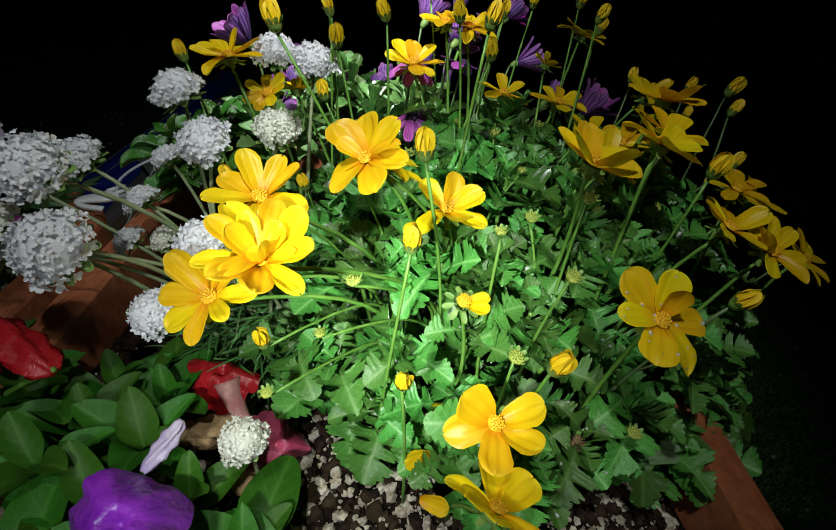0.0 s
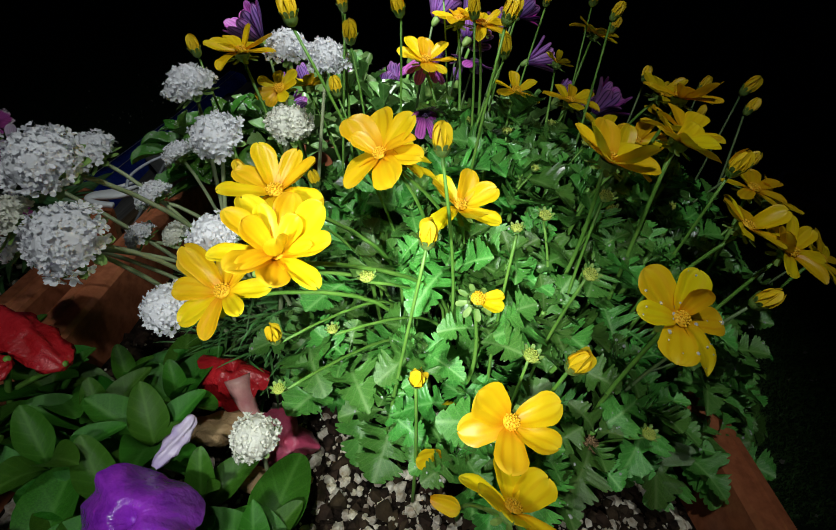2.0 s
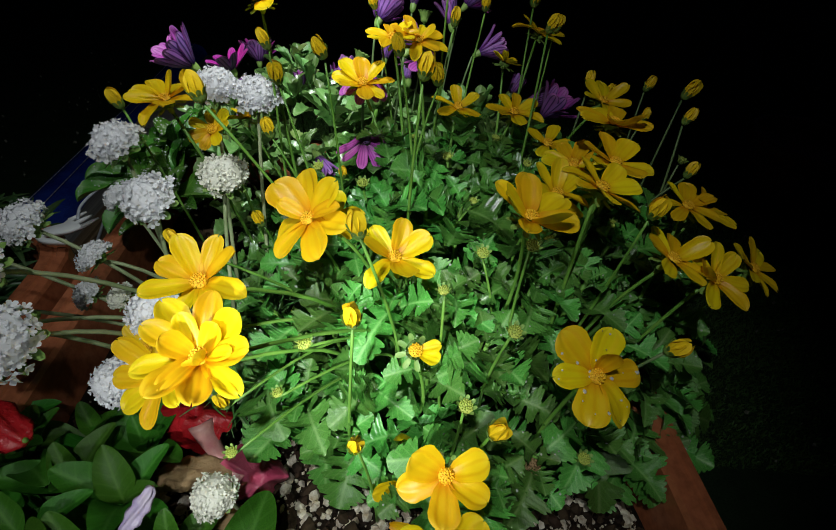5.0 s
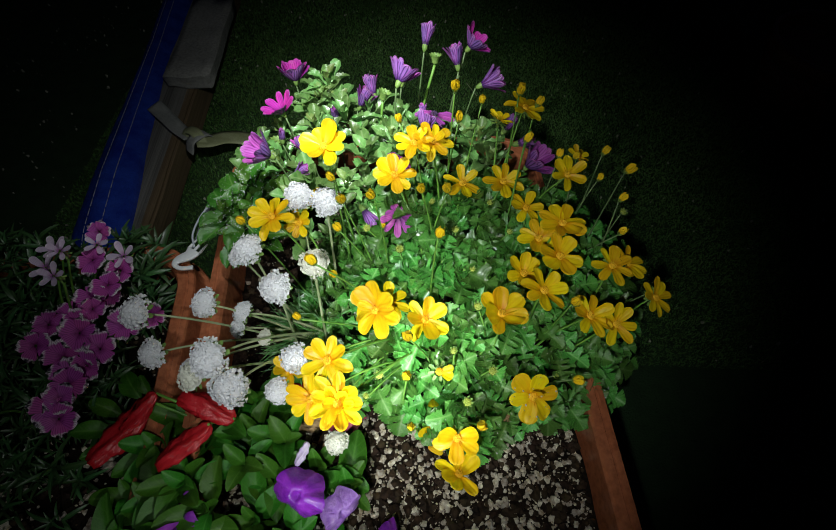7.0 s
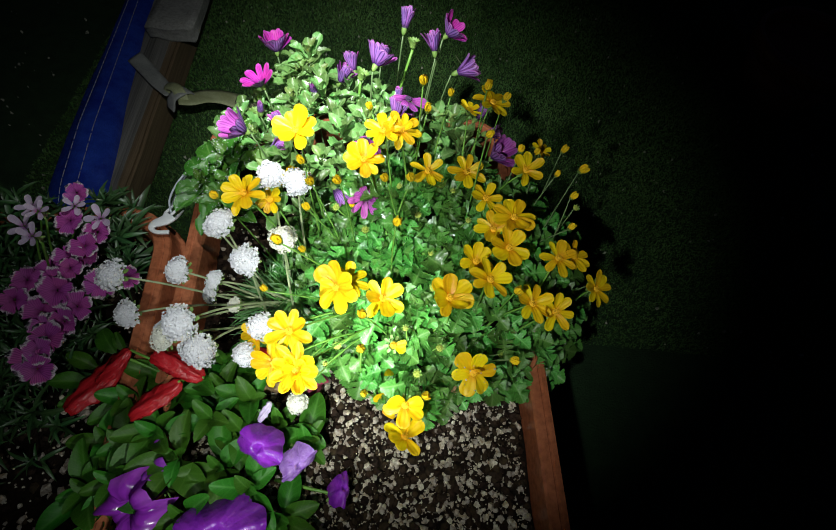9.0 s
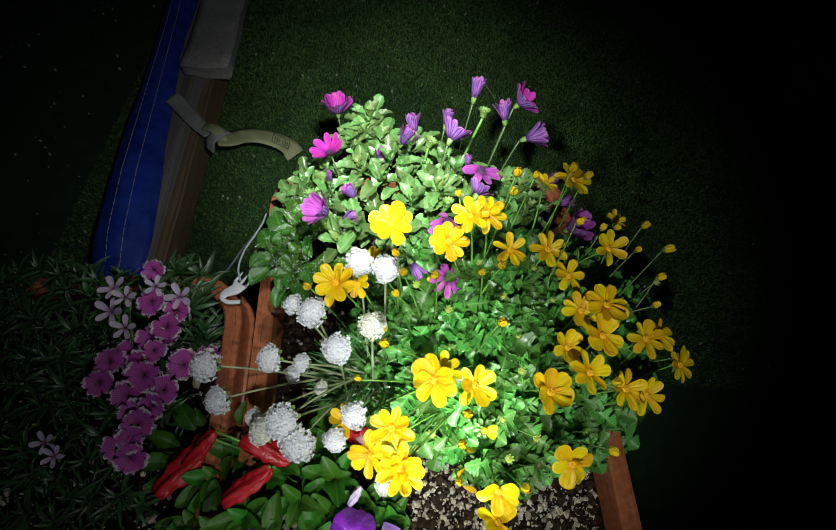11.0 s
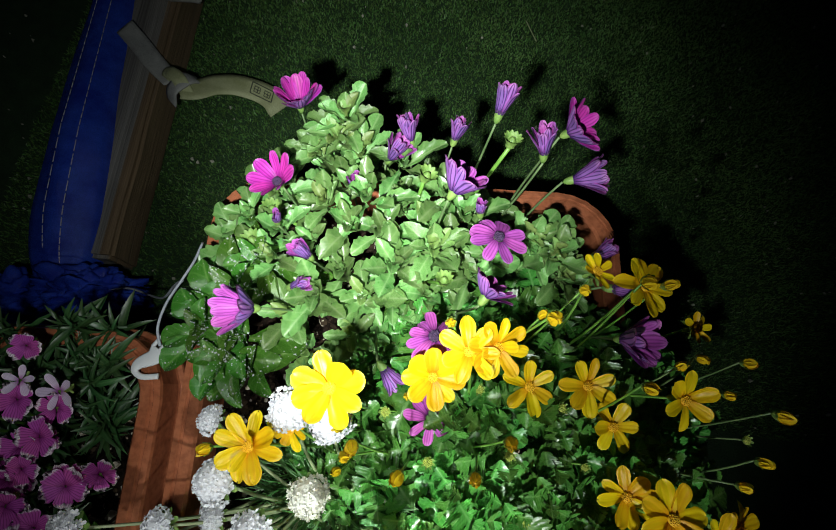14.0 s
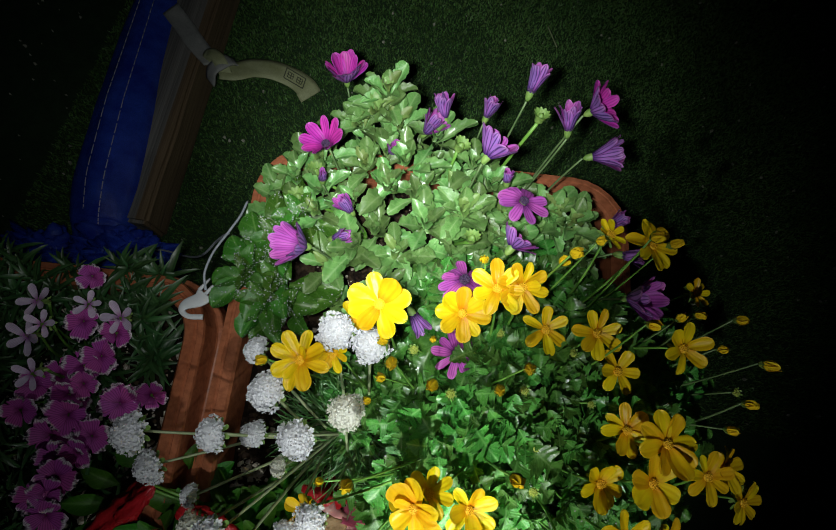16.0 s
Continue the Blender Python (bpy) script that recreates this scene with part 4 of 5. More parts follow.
# ---- purple african daisies ----
DAISY_AT = Vector((0.0, 0.440, 0.262))
daisy = thing("african_daisy_plant", DAISY_AT, "fleshy-leaved african daisy with purple flowers in the planter", "plant", "flowering plants")
PETAL_P = {}
for hot, top in ((0, M_OSTEO_TOP), (1, M_OSTEO_HOT)):
    for k, (w, c) in enumerate(((0.215, 0.08), (0.24, -0.10), (0.20, 0.18))):
        s = petal_shape(w, c, 0.04, 0.25, 8, 6, k, 0.6, 0.35, 0.02, 0.012, 0.05)
        PETAL_P[hot, k] = mesh_of("daisy_petal", s[0], s[1], s[2], (top, M_OSTEO_UNDER), s[3])
DISC_P = disc_mesh("flower_centre", 0.0033, M_OSTEO_DISC, 60)
CALYX_P = calyx_mesh(0.0030, 0.0068, 11, 1.1)


def daisy_flower(x, y, z, face, raised=15.0, size=0.024, petals=14, hot=0, foot=None, label="purple daisy flower", broad=1.0):
    """raised: degrees by which the petals stand up from flat."""
    if raised > 60:
        raised, broad = min(86, raised + 6), broad * 0.8
    p, n = Vector((x, y, z)), Vector(face).normalized()
    m = facing(p, n, rng.uniform(0, 6))
    fl = part("flower", CALYX_P, daisy, m, label)
    part("flower_centre", DISC_P, fl, m @ Matrix.Translation((0, 0, 0.001)), "dark violet centre")
    for k in range(petals):
        s = size * rng.uniform(0.9, 1.06)
        q = m @ Matrix.Rotation(6.2832 * (k + rng.uniform(-0.15, 0.15)) / petals, 4, "Z") @ Matrix.Translation((0, 0.0023 if raised > 60 else 0.0032, 0.0006 * (k % 2))) @ Matrix.Rotation(radians(raised + rng.uniform(-12, 8)), 4, "X")
        part("petal", PETAL_P[hot, rng.randrange(3)], fl, q @ Matrix.Rotation(rng.uniform(-0.25, 0.25), 4, "Y") @ Matrix.Diagonal((s * broad * rng.uniform(0.85, 1.1), s, s, 1)))
    f = Vector(foot) if foot else Vector((DAISY_AT.x + (p.x - DAISY_AT.x) * 0.85, DAISY_AT.y + (p.y - DAISY_AT.y) * 0.75, 0.29))
    end = p - n * 0.007
    stem_to(daisy, f, end, (end - f) * 0.5 + Vector((0, 0, 0.008)) - n * 0.008, 0.0011, 0.0008, M_STEM_DULL)
    return fl


daisy_flower(-0.083, 0.531, 0.364, (-0.1, 0.35, 1.0), 48, 0.0224, 15, 1)
daisy_flower(-0.079, 0.456, 0.382, (-0.30, 0.05, 0.95), 40, 0.0195, 8, 1, broad=1.2)
daisy_flower(0.106, 0.493, 0.437, (0.60, 0.10, 0.75), 42, 0.0185, 12, 1)
daisy_flower(0.095, 0.484, 0.424, (-0.2, 0.5, 0.9), 70, 0.0189, 12)
daisy_flower(-0.007, 0.502, 0.356, (0.55, 0.55, 0.9), 62, 0.0206, 14)
daisy_flower(0.007, 0.518, 0.360, (-0.45, 0.75, 0.9), 72, 0.0206, 13)
daisy_flower(0.040, 0.510, 0.384, (0.2, 0.6, 1.0), 70, 0.0163, 12)
daisy_flower(0.063, 0.503, 0.431, (0.15, 0.65, 0.9), 76, 0.0189, 12)
daisy_flower(0.121, 0.479, 0.406, (1.0, 0.2, 0.5), 64, 0.0224, 14)
daisy_flower(0.041, 0.445, 0.432, (0.45, 0.75, 0.75), 48, 0.0190, 10, broad=1.2)
daisy_flower(0.074, 0.429, 0.409, (0.15, 0.25, 1.0), -8, 0.0160, 8, broad=1.35)
daisy_flower(-0.064, 0.361, 0.418, (-0.65, -0.25, 0.8), 55, 0.0206, 12)
daisy_flower(0.041, 0.360, 0.422, (0.1, -0.05, 1.0), -48, 0.0165, 11)
daisy_flower(0.066, 0.385, 0.431, (0.45, 0.85, 0.45), 40, 0.0145, 12)
daisy_flower(0.047, 0.316, 0.401, (0.0, -0.25, 1.0), -34, 0.0150, 9)
daisy_flower(0.159, 0.378, 0.400, (0.45, -0.05, 0.8), 58, 0.0215, 14)
daisy_flower(0.144, 0.433, 0.392, (0.5, 0.3, 0.8), 74, 0.0150, 11)
daisy_flower(-0.048, 0.407, 0.379, (-0.4, 0.2, 0.8), 74, 0.0155, 12)
daisy_flower(-0.057, 0.387, 0.366, (0.8, 0.2, 0.6), 78, 0.0155, 11)
daisy_flower(-0.029, 0.469, 0.366, (0.1, 0.1, 1.0), 74, 0.0138, 13)
daisy_flower(0.154, 0.411, 0.395, (0.9, -0.1, 0.5), 76, 0.0146, 11)
daisy_flower(-0.078, 0.433, 0.368, (0.1, 0.2, 1.0), 84, 0.0105, 11, label="dark violet half-closed daisy bud")
daisy_flower(0.064, 0.454, 0.388, (-0.2, 0.4, 1.0), 84, 0.0105, 11, label="dark violet half-closed daisy bud")
daisy_flower(0.014, 0.341, 0.374, (0.5, -0.5, -0.4), 74, 0.0165, 11, foot=(0.004, 0.385, 0.31), label="wilted dark violet daisy hanging down")


def daisy_bud_mesh():
    out = [dome(0.0052, 0.011, 5, 10, 0.04, 2, 0.004)]
    s = petal_shape(0.22, -0.25, 0, 0.5, 5, 2, 3)
    for k in range(11):
        m = Matrix.Rotation(6.2832 * k / 11, 4, "Z") @ Matrix.Translation((0, 0.0046, 0)) @ Matrix.Rotation(1.36, 4, "X") @ Matrix.Scale(0.013, 4)
        out.append(([m @ Vector(p) for p in s[0]], s[1]))
    return mesh_of("bud", *merge(out), None, (M_CALYX,))


DAISY_BUD = daisy_bud_mesh()
for bx, by, bz, bs in ((0.073, 0.486, 0.424, 0.62), (-0.092, 0.447, 0.342, 0.8), (-0.095, 0.417, 0.352, 0.8), (0.022, 0.470, 0.392, 0.7), (0.045, 0.400, 0.388, 0.6)):
    m = facing((bx, by, bz), (rng.uniform(-0.2, 0.4), 0.3, 1), 0, bs)
    part("bud", DAISY_BUD, daisy, m, "closed grey-green daisy bud")
    stem_to(daisy, Vector((bx * 0.7, 0.44 + (by - 0.44) * 0.6, 0.30)), (bx, by, bz - 0.003), Vector((0, 0, 0.03)), 0.0016, 0.0014, M_STEM)

TOOTHED = [toothed_leaf(k, w, d) for k, (w, d) in enumerate(((0.185, 0.15), (0.215, 0.40), (0.160, 0.05), (0.20, -0.20)))]
TOOTHED_ME = [mesh_of("daisy_leaf", *s, (M_OSTEO_LEAF,)) for s in TOOTHED]
YOUNG_ME = [mesh_of("daisy_leaf_young", *s, (M_OSTEO_YOUNG,)) for s in TOOTHED[:2]]
OVAL = [oval_leaf(k, w, d) for k, (w, d) in enumerate(((0.225, 0.18), (0.265, 0.36), (0.20, 0.06)))]
BIG_ME = [mesh_of("daisy_leaf_old", *s, (M_OSTEO_BIG,)) for s in (toothed_leaf(8, 0.23, 0.15, 0.06), oval_leaf(9, 0.25, 0.3), toothed_leaf(12, 0.26, 0.25, 0.08))]
_r = random.Random(41)


LEAVES = []


def rosette(x, y, z, n, size, meshes, tilt=(0, 0), flat=0.0):
    for k in range(n):
        q = k / n
        a = k * 2.39996 + _r.uniform(-0.3, 0.3)
        e = radians(78 - 62 * q ** 0.8 - flat * 28 + _r.uniform(-14, 14))
        d = Vector((math.cos(a) * math.cos(e) + tilt[0], math.sin(a) * math.cos(e) + tilt[1], math.sin(e))).normalized()
        s = size * (0.45 + 0.6 * q) * _r.uniform(0.9, 1.15)
        up = Vector((-math.cos(a), -math.sin(a), 1.2 if q > 0.4 else 0.4))
        m = axes(Vector((x, y, z - 0.012 * q)) + d * 0.002, d, up, s)
        me = YOUNG_ME[k % 2] if q < 0.3 and meshes is TOOTHED_ME else _r.choice(meshes)
        if me in BIG_ME:
            WET.append((me, m, 26))
        LEAVES.append((me, m))


def daisy_top(x, y):
    r2 = (x / 0.150) ** 2 + ((y - 0.430) / 0.105) ** 2
    return 0.302 + 0.068 * max(0.0, 1 - r2)


spots = []
for _ in range(4000):
    a, q = _r.uniform(0, 6.2832), math.sqrt(_r.random())
    x, y = 0.128 * q * math.cos(a), 0.425 + 0.082 * q * math.sin(a)
    if x < -0.06 and y < 0.40 or (x > 0.09 and y > 0.46):
        continue
    if all((x - u) ** 2 + (y - v) ** 2 > 0.0205 ** 2 for u, v in spots):
        spots.append((x, y))
for x, y, z in ((-0.114, 0.352, 0.345), (-0.098, 0.336, 0.340), (-0.090, 0.350, 0.345), (-0.110, 0.368, 0.342), (-0.100, 0.385, 0.350), (-0.080, 0.330, 0.335), (-0.085, 0.405, 0.350)):
    rosette(x, y, z, 9, 0.041, BIG_ME, (-0.40, -0.15), 0.5)
for x, y, z in ((-0.045, 0.525, 0.365), (-0.050, 0.512, 0.356), (-0.062, 0.500, 0.348), (-0.030, 0.505, 0.352), (0.120, 0.436, 0.372), (0.132, 0.424, 0.358), (0.104, 0.446, 0.366), (0.035, 0.425, 0.378)):
    rosette(x, y, z, 13, 0.034, TOOTHED_ME, (x * 1.5, 0.1))
for x, y in spots:
    rosette(x, y, daisy_top(x, y) + _r.uniform(-0.026, 0.012), 9, _r.uniform(0.024, 0.042), TOOTHED_ME, (x * 2.0, (y - 0.435) * 2.5))
for me, m in LEAVES[:300]:
    part("leaf", me, daisy, m)
for k, me in enumerate(TOOTHED_ME):
    rest = [m for e, m in LEAVES[300:] if e is me or k < 2 and e is YOUNG_ME[k]]
    if rest:
        part("foliage", joined("foliage", TOOTHED[k], rest, M_OSTEO_MASS), daisy, None, "dense fleshy toothed leaves", "stuff")


def drops():
    """Fine rain drops on the older leaves."""
    r = random.Random(77)
    V, F = [], []
    for me, m, count in WET:
        for _ in range(count):
            p = me.polygons[r.randrange(len(me.polygons))]
            q = [me.vertices[i].co for i in p.vertices]
            u, v = r.random(), r.random()
            c = m @ (q[0].lerp(q[1], u).lerp(q[-1].lerp(q[2], u), v))
            n = (m.to_3x3() @ p.normal).normalized()
            if n.z < 0:
                n = -n
            s = 0.00030 + 0.0006 * r.random() ** 2.5
            w = facing(c, n, 0, s)
            dv, df = dome(1, 0.8, 3, 6)
            o = len(V)
            V += [tuple(w @ Vector(a)) for a in dv]
            F += [tuple(i + o for i in f) for f in df]
    return mesh_of("water_drops", V, F, None, (M_WATER,))


single("water_drops", drops(), "fine rain drops, whitened for glints, beaded on leaves and petals", "water drops", None, "", "stuff")

# ---- petunias ----
PET_AT = Vector((-0.075, 0.095, 0.262))
pet = thing("petunia_plant", PET_AT, "broad-leaved petunia with glossy purple flowers in the planter", "plant", "flowering plants")


def trumpet(seed, limb, tube, wave, lobes=5, cut=0.10, n=40):
    r = random.Random(seed)
    V, F, UV = [], [], []
    prof = ((0.0022, -1.0), (0.0030, -0.75), (0.0042, -0.45), (0.0060, -0.15), (0.30, 0.05), (0.55, 0.12), (0.80, 0.02), (1.0, -0.26))
    ph = r.uniform(0, 6)
    for i, (q, h) in enumerate(prof):
        for k in range(n):
            a = 6.2832 * k / n
            if i < 4:
                rad, z = q, h * tube
            else:
                edge = 1 - cut * abs(math.sin(lobes * a / 2)) ** 0.6 if i > 5 else 1
                rad = limb * q * edge
                z = limb * h + wave * q * q * math.sin(lobes * a + ph) + 0.4 * wave * q * q * math.sin(11 * a + ph * 2)
            V.append((rad * math.cos(a), rad * math.sin(a), z))
            UV.append((k / n, i / (len(prof) - 1)))
    for i in range(len(prof) - 1):
        for k in range(n):
            a, b = i * n + k, i * n + (k + 1) % n
            F.append((a, b, b + n, a + n))
    return mesh_of("petunia_flower", V, F, UV, (M_PET_PURPLE,))


TRUMPET = [trumpet(2, 0.026, 0.032, 0.010), trumpet(3, 0.024, 0.030, 0.014)]


def ruffled(seed, size, droop, wave, fold=0.0, n=90, rings=14):
    """A soft five-lobed limb with a waved rim and a sunken throat, hanging over on both sides of a fold."""
    r = random.Random(seed)
    p1, p2, p3 = (r.uniform(0, 6) for _ in range(3))
    V, F = [(0, 0, -0.35 * size)], []
    for i in range(1, rings + 1):
        q = i / rings
        for k in range(n):
            a = 6.2832 * k / n
            lobe = 0.86 + 0.14 * abs(math.cos(2.5 * a + p1)) ** 0.7
            x, y = size * q * lobe * math.cos(a), size * q * lobe * math.sin(a)
            z = size * (-droop * q ** 1.8 + wave * q * q * math.sin(5 * a + p2) + 0.45 * wave * q ** 3 * math.sin(12 * a + p3) + 0.014 * q * math.sin(30 * a) - 0.35 * math.exp(-(q / 0.13) ** 2))
            V.append((x, y * (1 - 0.35 * fold * q), z - fold * y * y / size))
    for k in range(n):
        F.append((0, 1 + k, 1 + (k + 1) % n))
    for i in range(rings - 1):
        for k in range(n):
            a, b = 1 + i * n + k, 1 + i * n + (k + 1) % n
            F.append((a, a + n, b + n, b))
    return V, F


DROOPING = [mesh_of("petunia_flower", *ruffled(k, 0.0265, 0.28, 0.13, 0.75), None, (M_PET_LIMB,)) for k in (3, 8)]
DROOPING += [mesh_of("petunia_flower", *ruffled(11, 0.0250, 0.10, 0.16, 0.95), None, (M_PET_PALE,)), mesh_of("petunia_flower", *ruffled(14, 0.0215, 0.35, 0.20, 1.25), None, (M_PET_LIMB,))]


def petunia_flower(x, y, z, face, k, size=1.0):
    p, n = Vector((x, y, z)), Vector(face).normalized()
    m = facing(p, n, rng.uniform(0, 6), size)
    fl = part("flower", DROOPING[k - 2] if k > 1 else TRUMPET[k], pet, m, "glossy purple petunia flower with drooping limb" if k > 1 else "glossy purple petunia trumpet")
    end = p - n * 0.030 * size
    part("calyx", CALYX_W, fl, facing(end, n, 0, 0.7))
    f = Vector((PET_AT.x + (p.x - PET_AT.x) * 0.5, PET_AT.y + (p.y - PET_AT.y) * 0.5, 0.27))
    stem_to(pet, f, end, (end - f) * 0.5 + Vector((0, 0, 0.015)), 0.0016, 0.0013, M_STEM)


petunia_flower(-0.015, 0.114, 0.338, (-0.05, -0.25, 0.9), 2, 0.80)
petunia_flower(0.017, 0.105, 0.314, (0.45, -0.35, 0.7), 4, 0.72)
petunia_flower(0.055, 0.092, 0.301, (0.35, 0.25, 0.8), 5, 0.72)
petunia_flower(-0.032, 0.054, 0.338, (0.05, -0.10, 0.9), 3, 1.35)
petunia_flower(-0.105, 0.065, 0.322, (-0.3, -0.4, 0.7), 0, 1.1)
petunia_flower(-0.102, 0.098, 0.318, (-0.2, 0.2, 0.8), 1, 0.75)
OVAL_ME = [mesh_of("petunia_leaf", *s, (M_PETUNIA_LEAF,)) for s in OVAL]
_r = random.Random(51)
PET_FLOWERS = ((-0.004, 0.172, 0.034), (-0.014, 0.110, 0.024), (0.020, 0.100, 0.020), (0.062, 0.088, 0.020), (-0.031, 0.050, 0.036), (-0.105, 0.065, 0.024), (-0.102, 0.098, 0.016))
shoots = []
for _ in range(3000):
    a, q = _r.uniform(0, 6.2832), math.sqrt(_r.random())
    x, y = -0.070 + 0.092 * q * math.cos(a), 0.102 + 0.086 * q * math.sin(a)
    if any(math.hypot(x - u, y - v) < w for u, v, w in PET_FLOWERS):
        continue
    if all((x - u) ** 2 + (y - v) ** 2 > 0.0240 ** 2 for u, v, w in shoots):
        shoots.append((x, y, 0.282 + 0.034 * (1 - 0.8 * q * q) * _r.uniform(0.5, 1.15)))
for x, y, z in shoots:
    n = _r.randrange(6, 9)
    for k in range(n):
        q = (k + 0.5) / n
        a = k * 2.39996 + _r.uniform(-0.35, 0.35)
        e = radians(74 - 66 * q ** 0.8 + _r.uniform(-15, 15))
        d = Vector((math.cos(a) * math.cos(e) + (x + 0.07) * 3, math.sin(a) * math.cos(e) + (y - 0.12) * 3, math.sin(e) + 0.1)).normalized()
        s = _r.uniform(0.034, 0.052) * (0.42 + 0.62 * q)
        part("leaf", _r.choice(OVAL_ME), pet, axes(Vector((x, y, z - 0.010 * q)), d, Vector((-math.cos(a), -math.sin(a), 1.3)), s))


def wilted(seed, length, radius, folds=5, crush=0.55):
    """A spent trumpet, rolled and crumpled, along Y."""
    r = random.Random(seed)
    n, rows = 22, 16
    V, F = [], []
    for i in range(rows + 1):
        t = i / rows
        w = radius * (0.35 + 0.9 * math.sin(math.pi * min(1, 0.12 + t * 0.75))) * (1 if i < rows else 0.6)
        tw = 1.3 * t + seed
        for k in range(n):
            a = 6.2832 * k / n
            q = w * (1 + 0.30 * math.sin(folds * a + tw * 2 + 3 * t) + 0.13 * math.sin(9 * a + 14 * t + seed) + 0.12 * math.sin(23 * t + 2 * a))
            V.append((q * math.cos(a), t * length, crush * q * math.sin(a) + radius * 0.35 * math.sin(3 * t + seed)))
    for i in range(rows):
        for k in range(n):
            a, b = i * n + k, i * n + (k + 1) % n
            F.append((a, b, b + n, a + n))
    F += [tuple(range(n - 1, -1, -1)), tuple(range(rows * n, rows * n + n))]
    return V, F


red_pet = thing("red_petunia_plant", (-0.16, 0.165, 0.262), "red petunia with spent rolled flowers lying over the rim", "plant", "flowering plants")
for k, (a, b, rad) in enumerate((((-0.117, 0.180, 0.336), (-0.073, 0.166, 0.332), 0.0060), ((-0.123, 0.131, 0.324), (-0.089, 0.160, 0.338), 0.0060),
                                 ((-0.187, 0.133, 0.305), (-0.155, 0.182, 0.312), 0.0080), ((-0.168, 0.156, 0.312), (-0.146, 0.186, 0.320), 0.0050))):
    a, b = Vector(a), Vector(b)
    me = mesh_of("spent_flower", *wilted(k + 1, (b - a).length, rad), None, (M_PET_RED,))
    part("spent_flower", me, red_pet, axes(a, b - a, Z), "wet red rolled-up petunia flower")
    stem_to(red_pet, (-0.135 + 0.02 * k, 0.165, 0.268), b, Vector((0, 0, 0.02)), 0.0015, 0.0012, M_STEM)
for k in range(14):
    a = rng.uniform(0, 6.28)
    part("leaf", OVAL_ME[k % 3], red_pet, axes((-0.145 + 0.04 * math.cos(a), 0.165 + 0.03 * math.sin(a), 0.288), (math.cos(a), math.sin(a), rng.uniform(0.2, 0.8)), Z, rng.uniform(0.022, 0.036)))

fallen = thing("faded_petunia_flower", (0.0, 0.185, 0.27), "faded red and pink petunia flower drooping onto the soil", "flower")
part("limb", mesh_of("limb", *ruffled(2, 0.0190, 0.30, 0.13, 0.9), None, (M_PET_RED,)), fallen, axes((-0.024, 0.197, 0.307), (0.10, 1, 0.10), (-0.02, -0.50, 1)), "wet red limb")
v_, f_ = tube_data(spline([(-0.020, 0.194, 0.303), (-0.015, 0.189, 0.294), (-0.008, 0.183, 0.286), (0.002, 0.178, 0.280)], 5), [0.0062 - 0.0003 * k for k in range(9)] + [0.0038 + 0.0004 * k for k in range(7)], 14)
part("tube", mesh_of("tube", v_, f_, None, (M_PET_TUBE,)), fallen, None, "faded pink tube")
part("lower_limb", mesh_of("lower_limb", *ruffled(6, 0.0190, 0.45, 0.26, 0.5), None, (M_PET_PINK,)), fallen, axes((0.010, 0.177, 0.283), (0.3, 1, 0.3), (0.45, -0.60, 0.70)), "crumpled pink limb")
part("second_dry_flower", mesh_of("second_dry_flower", *wilted(12, 0.034, 0.0040, 4, 0.7), None, (M_DRY,)), fallen, axes((-0.012, 0.158, 0.278), (0.95, 0.05, 0.0), Z), "withered brown tube")
part("dry_flower", mesh_of("dry_flower", *wilted(7, 0.034, 0.0055, 4, 0.6), None, (M_DRY,)), fallen, axes((-0.034, 0.170, 0.289), (0.9, 0.30, -0.05), Z), "withered brown tube")
part("lilac_bud", mesh_of("lilac_bud", *wilted(9, 0.020, 0.0024, 5, 0.8), None, (M_LILAC,)), fallen, axes((-0.021, 0.136, 0.325), (0.38, 0.65, 0.55), Z), "rolled lilac bud")

# ---- pinks in the second planter ----
PINK_AT = Vector((-0.31, 0.22, 0.262))
pinks = thing("dianthus_plant", PINK_AT, "dark-leaved pinks with white-edged magenta flowers in the planter", "plant", "flowering plants")


def fringed(seed):
    V, F, UV, _ = petal_shape(0.46, 0.05, 0.0, 0.1, 6, 6, seed, 0.7, 0.12, 0, 0.03)
    r = random.Random(seed)
    V = [(x, y + (r.uniform(-0.26, 0.10) if t > 0.95 else 0), z) for (x, y, z), (u, t) in zip(V, UV)]
    return V, F, UV


FRINGED = [mesh_of("pink_petal", *fringed(k), (M_PINK,)) for k in (1, 2)]
FRINGED_PALE = [mesh_of("pale_petal", *petal_shape(0.24, 0.1, 0, 0.2, 6, 4, k)[:3], (M_PINK_PALE,)) for k in (1, 2)]
CALYX_D = calyx_mesh(0.0026, 0.012, 5)


def pink_flower(x, y, z, lean, size=0.0125, pale=False):
    p = Vector((x, y, z))
    n = Vector((lean[0] + rng.uniform(-0.2, 0.2), lean[1] + rng.uniform(-0.2, 0.2), 1)).normalized()
    m = facing(p, n, rng.uniform(0, 6))
    fl = part("flower", CALYX_D, pinks, m, "pale lilac star-shaped flower" if pale else "magenta pink with white fringed edges")
    for k in range(5):
        q = m @ Matrix.Rotation(6.2832 * k / 5, 4, "Z") @ Matrix.Translation((0, 0.0008, 0.0004 * k)) @ Matrix.Rotation(rng.uniform(0.0, 0.35), 4, "X")
        part("petal", (FRINGED_PALE if pale else FRINGED)[k % 2], fl, q @ Matrix.Scale(size * rng.uniform(0.9, 1.1), 4))
    f = Vector((PINK_AT.x + (p.x - PINK_AT.x) * 0.6, PINK_AT.y + (p.y - PINK_AT.y) * 0.7, 0.27))
    stem_to(pinks, f, p - n * 0.010, Vector((0, 0, 0.03)), 0.0012, 0.0009, M_STEM)


